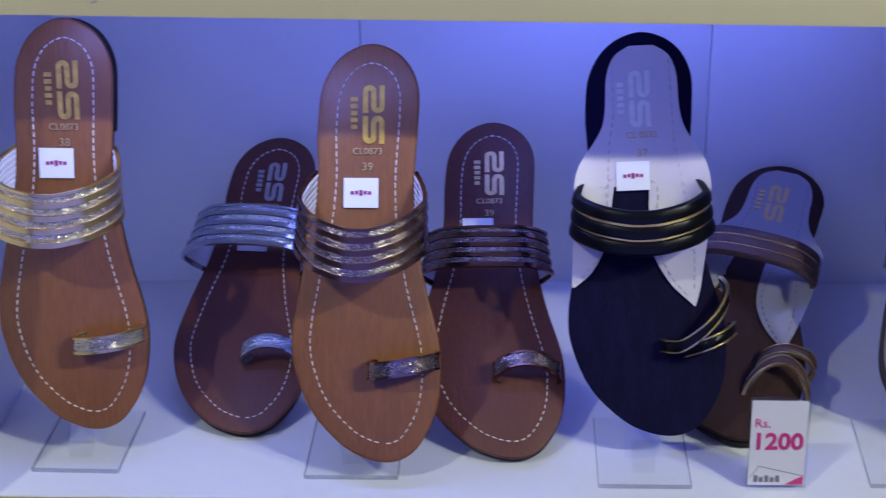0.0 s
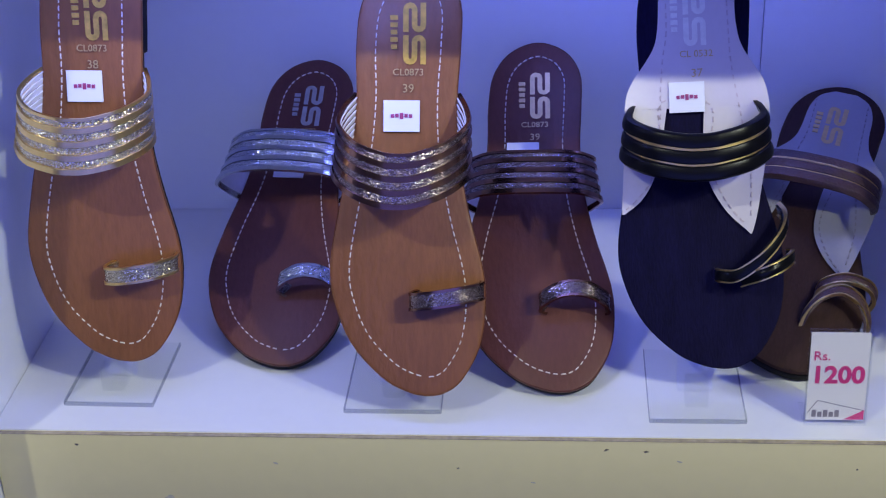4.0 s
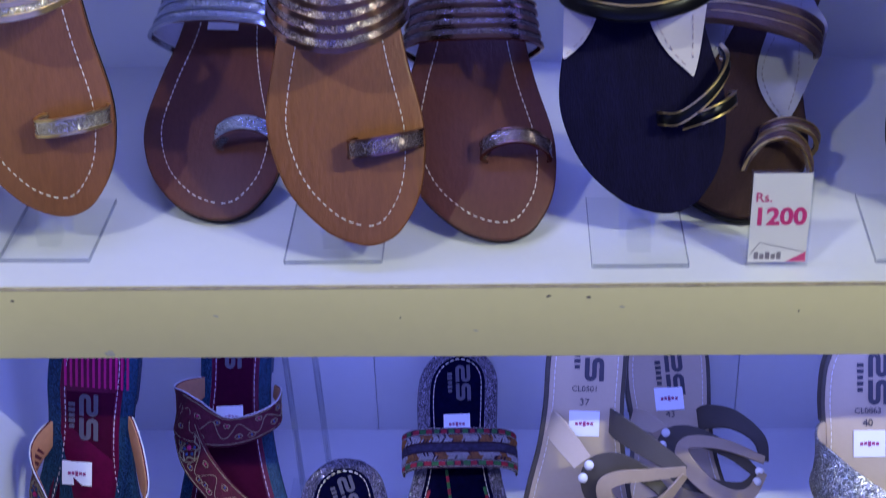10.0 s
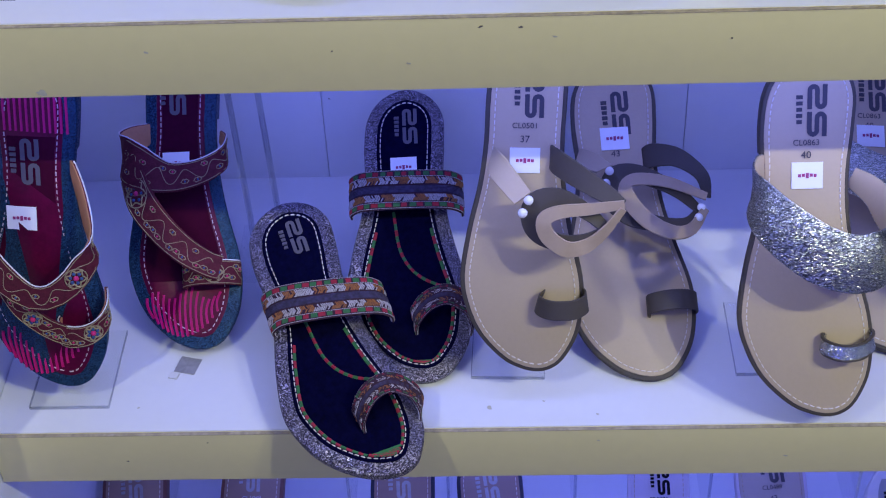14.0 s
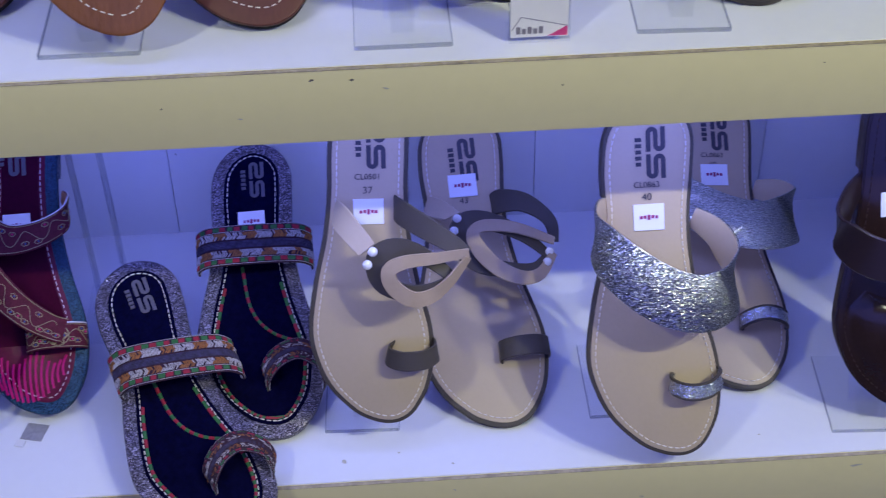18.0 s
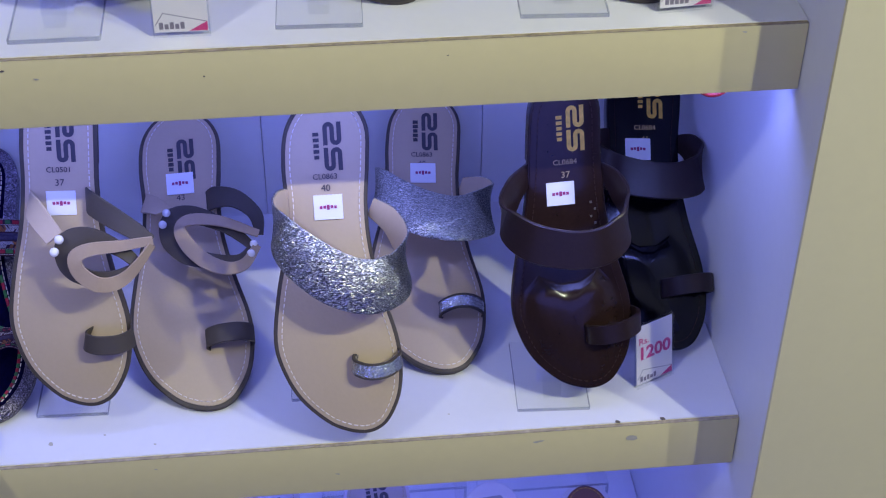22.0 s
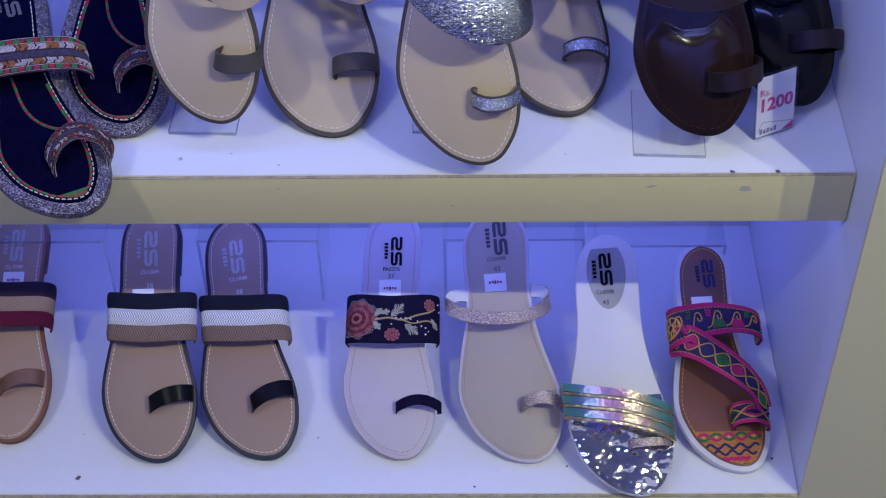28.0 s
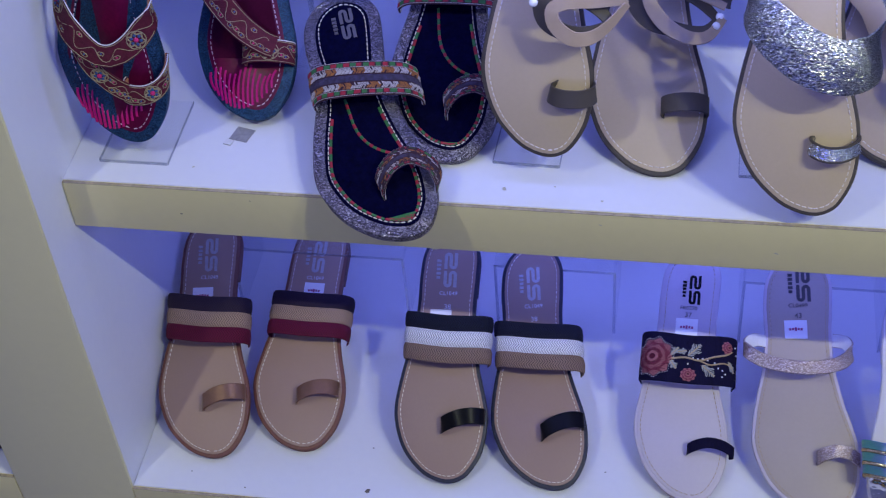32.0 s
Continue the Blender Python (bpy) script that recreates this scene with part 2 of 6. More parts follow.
GOLDMARK = mat("gold_mark", (0.80, 0.50, 0.08), 0.3, 0.4, vary=0.25, scale=150)
GOLDPRINT = mat("gold_print", (0.62, 0.45, 0.20), 0.4, 0.6, vary=0.1, scale=300)
PALEFOIL = mat("pale_foil_print", (0.85, 0.84, 0.80), 0.3, 0.25, vary=0.1, scale=150)
SILVER = mat("silver_foil", (0.60, 0.62, 0.66), 0.22, 1.0, vary=0.08, scale=200)
BRONZE = mat("bronze_foil", (0.30, 0.165, 0.13), 0.2, 1.0, vary=0.1, scale=200)
GLGOLD = glitter("gold_glitter", (0.34, 0.28, 0.19), (0.97, 0.90, 0.70), 1900, bump=0.55, rare=2.0)
GLSILV = glitter("silver_glitter", (0.26, 0.28, 0.32), (0.97, 0.98, 1.0), 1900, bump=0.60, rare=2.0)
GLBRON = glitter("mauve_glitter", (0.13, 0.085, 0.085), (0.62, 0.52, 0.52), 2100, bump=0.32, rare=3.0)
GLBAND = glitter("silver_lame", (0.20, 0.21, 0.17), (1.0, 0.98, 0.86), 2100, 0.28, 1.0, 0.62, (0.32, 1.7, 1), rare=2.2)
GLEDGE = glitter("lilac_glitter_edge", (0.042, 0.036, 0.048), (0.50, 0.45, 0.53), 1500, 0.30, 0.7, 0.8, rare=3.0)
GLROSE = glitter("rose_glitter", (0.26, 0.185, 0.165), (0.85, 0.74, 0.70), 1900, 0.35, 0.45, 0.4, (0.5, 1.5, 1), rare=3.0)
GLBLUE = glitter("navy_glitter_edge", (0.003, 0.012, 0.030), (0.020, 0.070, 0.14), 1500, 0.4, 0.25, 0.5)
LINING = mat("white_lining", (0.72, 0.71, 0.72), 0.7, vary=0.05, scale=80)
STICKER = mat("white_sticker", (0.85, 0.85, 0.86), 0.5, vary=0.01)
WORDPINK = mat("purple_pink_print", (0.34, 0.045, 0.15), 0.5, vary=0.05)
PINK = mat("pink_print", (0.72, 0.05, 0.20), 0.5, vary=0.05)
CARD = mat("price_card", (0.88, 0.84, 0.76), 0.5, vary=0.01)
GREYPRINT = mat("grey_print", (0.25, 0.22, 0.24), 0.6, vary=0.05)
BLACKCLOTH = mat("black_fabric", (0.0075, 0.006, 0.027), 0.85, vary=0.6, scale=120, bump=0.3, bscale=900, stretch=(1, 0.2, 1), spec=0.10)
BLACKPU = mat("black_leather", (0.003, 0.003, 0.005), 0.28, vary=0.2, scale=60, bump=0.05, spec=0.18)
CREAMPU = mat("cream_insole", (0.66, 0.60, 0.62), 0.45, vary=0.03, scale=50)
GREYPU = mat("grey_insole", (0.30, 0.29, 0.31), 0.4, vary=0.04, scale=50)
DARKB = mat("dark_brown_fabric", (0.040, 0.018, 0.014), 0.65, spec=0.2, vary=0.3, scale=120, bump=0.2, bscale=700, stretch=(1, 0.25, 1))
BROWNPU = mat("brown_crocodile", (0.062, 0.030, 0.028), 0.35, vary=0.2, scale=200, bump=0.4, bscale=500)
MAGENTA = mat("magenta_satin", (0.105, 0.002, 0.030), 0.35, spec=0.2, vary=0.3, scale=60, bump=0.1)
WINE = mat("wine_suede", (0.050, 0.002, 0.018), 0.9, vary=0.2, scale=80, spec=0.08)
PINKSTRIPE = mat("bright_pink_stitching", (0.50, 0.008, 0.15), 0.35, spec=0.3, vary=0.15)
TANLIN = mat("tan_lining", (0.45, 0.20, 0.09), 0.6, vary=0.1)
VELVET = mat("black_velvet", (0.0025, 0.0025, 0.020), 0.95, vary=0.4, scale=150, spec=0.02)
NUDE = mat("nude_leather", (0.50, 0.39, 0.25), 0.5, vary=0.03, scale=30, bump=0.05)
TAUPE = mat("taupe_leather", (0.075, 0.062, 0.048), 0.55, spec=0.3, vary=0.05, scale=60, bump=0.05)
SAND = mat("sand_leather", (0.42, 0.31, 0.19), 0.5, vary=0.05, scale=60, bump=0.05)
PEARL = mat("pearl", (0.85, 0.83, 0.80), 0.15, vary=0.02, coat=0.5)
CHOC = mat("chocolate_leather", (0.025, 0.0125, 0.010), 0.20, spec=0.45, vary=0.2, scale=40, bump=0.04, bscale=300)
CHOCMATT = mat("dark_brown_strap", (0.022, 0.0115, 0.0105), 0.36, spec=0.4, vary=0.2, scale=60, bump=0.06)
NAVYPU = mat("near_black_leather", (0.0025, 0.0025, 0.005), 0.14, spec=0.32, vary=0.2, scale=60, bump=0.04)
DUSTY = mat("dusty_pink_leather", (0.33, 0.215, 0.165), 0.5, vary=0.03, scale=30, bump=0.05)
DUSTYTAN = mat("rosy_tan_leather", (0.35, 0.225, 0.16), 0.5, vary=0.03, scale=30, bump=0.05)
NAVYEDGE = mat("navy_edge", (0.012, 0.014, 0.035), 0.5, vary=0.2)
LILAC = mat("pale_lilac_leather", (0.54, 0.48, 0.53), 0.5, vary=0.03, scale=30, bump=0.05)
STONE = mat("stone_leather", (0.41, 0.34, 0.28), 0.5, vary=0.03, scale=30, bump=0.05)
WHITEPU = mat("white_leather", (0.64, 0.61, 0.60), 0.4, vary=0.02, scale=30)
MIRROR = mat("mirror_silver", (0.93, 0.92, 0.90), 0.05, 1.0, vary=0.02, scale=60, bump=1.0, bscale=23, bdist=0.012)
OVALGREY = mat("grey_oval_print", (0.32, 0.31, 0.31), 0.5, vary=0.05)
COPPER = mat("copper_leather", (0.25, 0.13, 0.08), 0.32, 0.45, vary=0.1)
ROSE = mat("rose_embroidery", (0.23, 0.025, 0.060), 0.8, vary=0.35, scale=400, bump=0.5, bscale=900)
ROSELIGHT = mat("light_rose_embroidery", (0.40, 0.135, 0.145), 0.8, vary=0.25, scale=400, bump=0.5, bscale=900)
LEAFTH = mat("silver_green_embroidery", (0.42, 0.42, 0.36), 0.6, vary=0.3, scale=500, bump=0.5, bscale=900)
ORANGE = mat("orange_embroidery", (0.56, 0.21, 0.05), 0.8, vary=0.35, scale=400, bump=0.5, bscale=900)
FUCHSIA = mat("fuchsia_embroidery", (0.62, 0.02, 0.16), 0.8, vary=0.2, scale=400, bump=0.4, bscale=900)
GREENTH = mat("green_embroidery", (0.03, 0.17, 0.045), 0.8, vary=0.2, scale=400)
BLUETH = mat("blue_embroidery", (0.035, 0.085, 0.24), 0.8, vary=0.2, scale=400)
YELLOWTH = mat("yellow_embroidery", (0.66, 0.38, 0.07), 0.8, vary=0.2, scale=400)
WHITETH = mat("white_embroidery", (0.50, 0.46, 0.43), 0.8, vary=0.3, scale=400)
FOLKORANGE = mat("orange_wool", (0.36, 0.135, 0.028), 0.85, vary=0.3, scale=400)
PLUMTH = mat("plum_ground", (0.035, 0.008, 0.02), 0.85, vary=0.3, scale=300)
VIOLETTH = mat("slate_thread", (0.045, 0.035, 0.075), 0.85, vary=0.5, scale=300)
NAVYTH = mat("navy_thread", (0.025, 0.022, 0.12), 0.8, vary=0.2)
BROWNIN = mat("chestnut_insole", (0.20, 0.072, 0.038), 0.45, vary=0.08, scale=40)
PLUM = mat("plum_embroidered_strap", (0.105, 0.016, 0.030), 0.65, spec=0.12, vary=0.3, scale=250, bump=0.3, bscale=800)
BRAID1 = [braid("maroon_braid", (0.15, 0.008, 0.035)), braid("tan_braid", (0.44, 0.29, 0.19)), braid("plum_braid", (0.035, 0.020, 0.040))]
BRAID2 = [braid("taupe_braid", (0.32, 0.21, 0.15)), braid("white_braid", (0.90, 0.88, 0.88)), braid("black_braid", (0.010, 0.012, 0.030))]
IRID = glitter("iridescent_sequins", (0.55, 0.50, 0.60), (0.90, 0.92, 0.95), 800, 0.3, 0.75, 0.16, rainbow=True)
GOLDROW = glitter("gold_beads", (0.50, 0.38, 0.18), (0.85, 0.72, 0.42), 900, 0.25, 0.9, 0.4)
FOLKRED = mat("red_wool", (0.38, 0.016, 0.040), 0.85, vary=0.25, scale=400)
VELVETPRINT = mat("faded_grey_print", (0.10, 0.09, 0.11), 0.6, vary=0.1)
DARKPRINT = mat("dark_print", (0.05, 0.045, 0.055), 0.6, vary=0.1)
DULLSILVER = mat("dull_silver_print", (0.48, 0.46, 0.44), 0.4, 0.4, vary=0.2, scale=200)
PURPLETH = mat("purple_ground", (0.040, 0.012, 0.095), 0.8, vary=0.3, scale=300)
ROSYTHREAD = mat("rosy_thread", (0.60, 0.50, 0.52), 0.8, vary=0.1, scale=300)
PALETH = mat("pale_thread", (0.74, 0.68, 0.60), 0.8, vary=0.1, scale=300)
SEAM = mat("brown_edge_seam", (0.46, 0.38, 0.24), 0.7, vary=0.4, scale=60)
KHGOLD = mat("dull_gold_thread", (0.36, 0.30, 0.16), 0.6, 0.2, vary=0.3, scale=500)
REDPL = mat("red_plastic", (0.30, 0.015, 0.015), 0.35, vary=0.05)

# ---- building helpers ----


def part(name, verts, faces, material, parent=None, label="", uv=None, smooth=True):
    me = bpy.data.meshes.new(name)
    me.from_pydata([tuple(v) for v in verts], [], [tuple(f) for f in faces])
    me.materials.append(material)
    if smooth:
        me.shade_smooth()
        me.set_sharp_from_angle(angle=radians(38))
    if uv is not None:
        lay = me.uv_layers.new(name="UVMap")
        for lp in me.loops:
            lay.data[lp.index].uv = uv[lp.vertex_index]
    ob = new(name, me)
    ob.parent = parent
    return tagged(ob, label) if label else ob


def box_data(x0, x1, y0, y1, z0, z1, bev=0.0):
    bm = bmesh.new()
    bmesh.ops.create_cube(bm, size=1, matrix=Matrix.LocRotScale(((x0 + x1) / 2, (y0 + y1) / 2, (z0 + z1) / 2), None, (x1 - x0, y1 - y0, z1 - z0)))
    if bev:
        bmesh.ops.bevel(bm, geom=bm.edges[:], offset=bev, segments=2, affect="EDGES", profile=0.6)
    bm.verts.index_update()
    v, f = [tuple(p.co) for p in bm.verts], [[p.index for p in q.verts] for q in bm.faces]
    bm.free()
    return v, f


def box(name, x0, x1, y0, y1, z0, z1, material, parent=None, label="", bev=0.0):
    return part(name, *box_data(x0, x1, y0, y1, z0, z1, bev), material, parent, label)


def joined(*pieces):
    verts, faces = [], []
    for v, f in pieces:
        n = len(verts)
        verts += list(v)
        faces += [[i + n for i in q] for q in f]
    return verts, faces


def catmull(pts, n, closed=False):
    p = np.array(pts, float)
    p = np.vstack([p[-1], p, p[0], p[1]]) if closed else np.vstack([2 * p[0] - p[1], p, 2 * p[-1] - p[-2]])
    out = []
    for i in range(1, len(p) - 2):
        a, b, c, d = p[i - 1 : i + 3]
        for t in np.linspace(0, 1, n, endpoint=False):
            out.append(0.5 * (2 * b + (c - a) * t + (2 * a - 5 * b + 4 * c - d) * t * t + (3 * b - a - 3 * c + d) * t**3))
    if not closed:
        out.append(p[-2])
    return np.array(out)


# Half widths of a flat sandal from toe to heel, as parts of its length: place, outer side, inner side.
STATIONS = [(0.010, 0.052, 0.046), (0.040, 0.106, 0.088), (0.11, 0.166, 0.137), (0.195, 0.197, 0.163), (0.29, 0.204, 0.168), (0.43, 0.180, 0.134),
            (0.56, 0.150, 0.110), (0.68, 0.136, 0.104), (0.80, 0.134, 0.110), (0.90, 0.120, 0.110), (0.970, 0.074, 0.072)]


def outline(length, wide=1.0, heel=1.0, skew=0.0, tip=0.04):
    def adj(v, a):
        k = 1 + (heel - 1) * (1 / (1 + math.exp(-(v - 0.72) * 25)))
        return a * k * wide
    def lean(v):
        return tip * max(0, 1 - v / 0.34) ** 1.3 + skew * math.sin(v * math.pi)
    left = [(-adj(v, a) + lean(v), v) for v, a, b in STATIONS]
    right = [(adj(v, b) + lean(v), v) for v, a, b in STATIONS]
    return catmull([(lean(0), 0), *right, (0, 1), *left[::-1]], 5, True) * length


def inset(loop, d):
    t = np.roll(loop, -1, 0) - np.roll(loop, 1, 0)
    t /= np.linalg.norm(t, axis=1)[:, None] + 1e-9
    return loop + np.stack([-t[:, 1], t[:, 0]], 1) * d


def bent(verts, length, spring=0.004):
    """The toe and heel lift a little, as on a worn last."""
    out = []
    for u, v, w in verts:
        k = v / length
        out.append((u, v, w + spring * ((1 - min(k / 0.3, 1)) ** 2) + 0.5 * spring * max(0, (k - 0.6) / 0.4) ** 2))
    return out


def slab(loop, w0, w1, bev=0.0012, cup=0.0):
    rings = [(inset(loop, bev), w0), (loop, w0 + bev), (loop, w1 - bev), (inset(loop, bev * 0.35), w1 - bev * 0.3), (inset(loop, bev), w1)]
    if cup:
        rings += [(inset(loop, 0.007), w1 - cup * 0.6), (inset(loop, 0.016), w1 - cup)]
    n = len(loop)
    verts = [(p[0], p[1], w) for r, w in rings for p in r]
    faces = [list(range(n - 1, -1, -1))]
    for k in range(len(rings) - 1):
        faces += [[k * n + i, k * n + (i + 1) % n, (k + 1) * n + (i + 1) % n, (k + 1) * n + i] for i in range(n)]
    faces.append([(len(rings) - 1) * n + i for i in range(n)])
    return verts, faces


def dashes(path, w, length=0.0034, gap=0.0014, wide=0.00075, high=0.0006, closed=True):
    """Stitches laid along a flat path, as short raised bars."""
    p = np.array(path, float)
    if closed:
        p = np.vstack([p, p[:1]])
    seg = np.linalg.norm(np.diff(p, axis=0), axis=1)
    s = np.r_[0, np.cumsum(seg)]
    verts, faces = [], []
    at = 0.0
    while at + length < s[-1]:
        a = np.array([np.interp(at, s, p[:, 0]), np.interp(at, s, p[:, 1])])
        b = np.array([np.interp(at + length, s, p[:, 0]), np.interp(at + length, s, p[:, 1])])
        t = (b - a) / (np.linalg.norm(b - a) + 1e-9)
        q = np.array([-t[1], t[0]]) * wide / 2
        n = len(verts)
        for e, hh in ((a, w - 0.0002), (b, w - 0.0002)):
            verts += [(*(e + q), hh), (*(e - q), hh)]
        m0, m1 = a + t * length * 0.2, b - t * length * 0.2
        for e in (m0, m1):
            verts += [(*(e + q * 0.8), w + high), (*(e - q * 0.8), w + high)]
        faces += [[n + 4, n + 5, n + 7, n + 6], [n, n + 1, n + 5, n + 4], [n + 3, n + 2, n + 6, n + 7], [n + 1, n + 3, n + 7, n + 5], [n + 2, n, n + 4, n + 6]]
        at += length + gap
    return verts, faces


def band(pts, widths, thick, n=8, puff=False, centre=None, flat=False, down=-0.012, along=False):
    """A strap swept along points over the sole. Its face looks away from the foot's middle line; UV runs along and across it."""
    p = catmull(pts, n)
    wd = np.interp(np.linspace(0, 1, len(p)), np.linspace(0, 1, len(widths)), widths)
    t = np.gradient(p, axis=0)
    t /= np.linalg.norm(t, axis=1)[:, None] + 1e-9
    mid = (p[:, 0].min() + p[:, 0].max()) / 2 if centre is None else centre
    out = p - np.stack([np.full(len(p), mid), p[:, 1], np.full(len(p), down)], 1)
    if flat:
        out = np.tile([0.0, 0, 1], (len(p), 1))
    out -= (out * t).sum(1)[:, None] * t
    out /= np.linalg.norm(out, axis=1)[:, None] + 1e-9
    b = np.cross(out, t)
    if along:
        q = np.tile([0.0, 1.0, 0.0], (len(p), 1))
        q -= (q * t).sum(1)[:, None] * t
        q /= np.linalg.norm(q, axis=1)[:, None] + 1e-9
        b = q * np.sign((q * b).sum(1))[:, None]
        out = np.cross(t, b)
    if puff:
        prof = [(-0.5, 0.0), (0.5, 0.0), (0.48, 0.45), (0.34, 0.85), (0.0, 1.0), (-0.34, 0.85), (-0.48, 0.45)]
    else:
        prof = [(-0.5, 0.0), (0.5, 0.0), (0.5, 0.6), (0.47, 1.0), (-0.47, 1.0), (-0.5, 0.6)]
    k = len(prof)
    verts, uv, faces = [], [], []
    s = np.r_[0, np.cumsum(np.linalg.norm(np.diff(p, axis=0), axis=1))]
    for i in range(len(p)):
        for a, h in prof:
            verts.append(p[i] + b[i] * a * wd[i] + out[i] * h * thick)
            uv.append((s[i], 0.5 + a))
    for i in range(len(p) - 1):
        for j in range(k):
            faces.append([i * k + j, (i + 1) * k + j, (i + 1) * k + (j + 1) % k, i * k + (j + 1) % k])
    faces += [list(range(k)), [(len(p) - 1) * k + j for j in range(k - 1, -1, -1)]]
    return [tuple(v) for v in verts], faces, uv


def hoop(a, b, v, dip, high, bulge=0.013):
    """Points of a strap that leaves the sole's edge, bulges outward and dips towards the toe as it crosses the foot."""
    m, h = (a + b) / 2, (b - a) / 2
    half = [(h, 0.0, -0.0035), (h + bulge * 0.8, 0.24, high * 0.22), (h + bulge, 0.50, high * 0.50), (h * 0.72 + bulge * 0.7, 0.78, high * 0.86), (h * 0.36, 0.96, high)]
    left = [(m - x, v - k * dip, w) for x, k, w in half]
    return [*left, (m, v - dip, high * 1.02), *[(2 * m - x, y, w) for x, y, w in left[::-1]]]


def patch(pts, w, thick=0.0005):
    """A flat piece of any outline lying at height w."""
    n = len(pts)
    v = [(x, y, w - 0.0004) for x, y in pts] + [(x, y, w + thick) for x, y in pts]
    f = [[n + i for i in range(n)]] + [[i, (i + 1) % n, n + (i + 1) % n, n + i] for i in range(n)]
    return v, f


def rect(cx, cy, w, h):
    return [(cx - w / 2, cy - h / 2), (cx + w / 2, cy - h / 2), (cx + w / 2, cy + h / 2), (cx - w / 2, cy + h / 2)]


def writing(text, size, material, parent, m, name="lettering", bold=0.0):
    cu = bpy.data.curves.new("text", "FONT")
    cu.body, cu.size, cu.align_x, cu.align_y, cu.extrude, cu.offset, cu.resolution_u = text, size, "CENTER", "CENTER", 0.0001, bold, 3
    tmp = bpy.data.objects.new("text", cu)
    scene.collection.objects.link(tmp)
    me = bpy.data.meshes.new_from_object(tmp.evaluated_get(bpy.context.evaluated_depsgraph_get()))
    bpy.data.objects.remove(tmp)
    me.materials.clear()
    me.materials.append(material)
    me.transform(m)
    ob = new(name, me)
    ob.parent = parent
    return ob


def tube(path, r, n=6):
    p = np.array(path, float)
    t = np.gradient(p, axis=0)
    t /= np.linalg.norm(t, axis=1)[:, None] + 1e-9
    verts, faces = [], []
    for i in range(len(p)):
        a = np.cross(t[i], (0.13, 0.2, 0.97))
        a /= np.linalg.norm(a)
        b = np.cross(t[i], a)
        verts += [tuple(p[i] + r * (math.cos(2 * math.pi * j / n) * a + math.sin(2 * math.pi * j / n) * b)) for j in range(n)]
    for i in range(len(p) - 1):
        faces += [[i * n + j, i * n + (j + 1) % n, (i + 1) * n + (j + 1) % n, (i + 1) * n + j] for j in range(n)]
    faces += [list(range(n - 1, -1, -1)), [(len(p) - 1) * n + j for j in range(n)]]
    return verts, faces


def ball(c, r):
    bm = bmesh.new()
    bmesh.ops.create_icosphere(bm, subdivisions=2, radius=r, matrix=Matrix.Translation(c))
    bm.verts.index_update()
    v, f = [tuple(p.co) for p in bm.verts], [[p.index for p in q.verts] for q in bm.faces]
    bm.free()
    return v, f


def seat(toe, heel, turn=0.0):
    """The pose of a sandal from the places of its toe and heel; turn: degrees by which it faces aside."""
    toe, heel = Vector(toe), Vector(heel)
    v = (heel - toe).normalized()
    u = Vector((math.cos(radians(turn)), math.sin(radians(turn)), 0))
    u = (u - u.dot(v) * v).normalized()
    n = u.cross(v)
    m = Matrix((u, v, n)).transposed().to_4x4()
    m.translation = toe
    return m, (heel - toe).length


# ---- the display unit ----
DEPTH, STILE_W, LIP = 0.311, 0.125, -0.054
ZT, ZA, ZB, ZC, THICK = 0.733, 0.363, 0.0, -0.366, 0.052


def shelf(z, front, x0=0.0, x1=0.93, label=""):
    e = new("shelf")
    tagged(e, label, "shelf", "shelves of the display unit")
    e.location = (0, 0, 0)
    box("board", x0 + 0.0005, x1 - 0.0005, front + 0.004, DEPTH, z - THICK + 0.002, z, LAMINATE, e, bev=0.0006)
    box("edging", x0 + 0.0008, x1 - 0.0008, front, front + 0.004, z - THICK, z - 0.0006, CREAM, e, "cream edge band with small chips", bev=0.0008)
    box("edge_seam", x0 + 0.0012, x1 - 0.0012, front - 0.0002, front + 0.003, z - 0.0009, z - 0.0005, SEAM, e, "thin brown glue line")
    return e


top = shelf(ZT, 0, label="white laminate shelf with cream front edge")
top.matrix_world = Matrix.Translation((0, 0, 0.001)) @ pose(0, 0, 0, 0, 1.15, 0)
shelf(ZA, 0, label="white laminate shelf with cream front edge")
shelf(ZB, 0, label="white laminate shelf with cream front edge")
shelf(ZC, LIP, label="white laminate bottom shelf with cream front edge")


def stile(name, x0, x1):
    w = tagged(new(name), "upright partition with white sides and cream front", "partition", kind="structure")
    box("panel", x0, x1, LIP + 0.004, DEPTH + 0.05, -0.95, 1.1, WALLW, w, bev=0.0005)
    box("front_board", x0, x1, LIP, LIP + 0.004, -0.95, 1.1, STILE, w, bev=0.0008)
    return w


stile("partition_1", -STILE_W, 0)
stile("partition_2", 0.93, 0.93 + STILE_W)
back = tagged(new("wall_back"), "white back panels with fine joints", "wall", kind="structure")
for z0, z1, cuts in ((ZA, ZT - THICK, (0, 0.236, 0.500, 0.93)), (ZB, ZA - THICK, (0, 0.238, 0.555, 0.757, 0.93)), (ZC, ZB - THICK, (0, 0.31, 0.62, 0.93))):
    for xa, xb in zip(cuts, cuts[1:]):
        box("panel", xa + 0.0003, xb - 0.0003, DEPTH, DEPTH + 0.02, z0 - 0.02, z1 + 0.02, WALLW, back, bev=0.0005)
box("backing", -2.5, 3.4, DEPTH + 0.03, DEPTH + 0.06, -0.95, 2.1, ROOM, back)
tagged(box("floor", -2.5, 3.4, -3.0, DEPTH + 0.06, -1.0, -0.95, TILE), "grey shop floor", "floor", kind="structure")
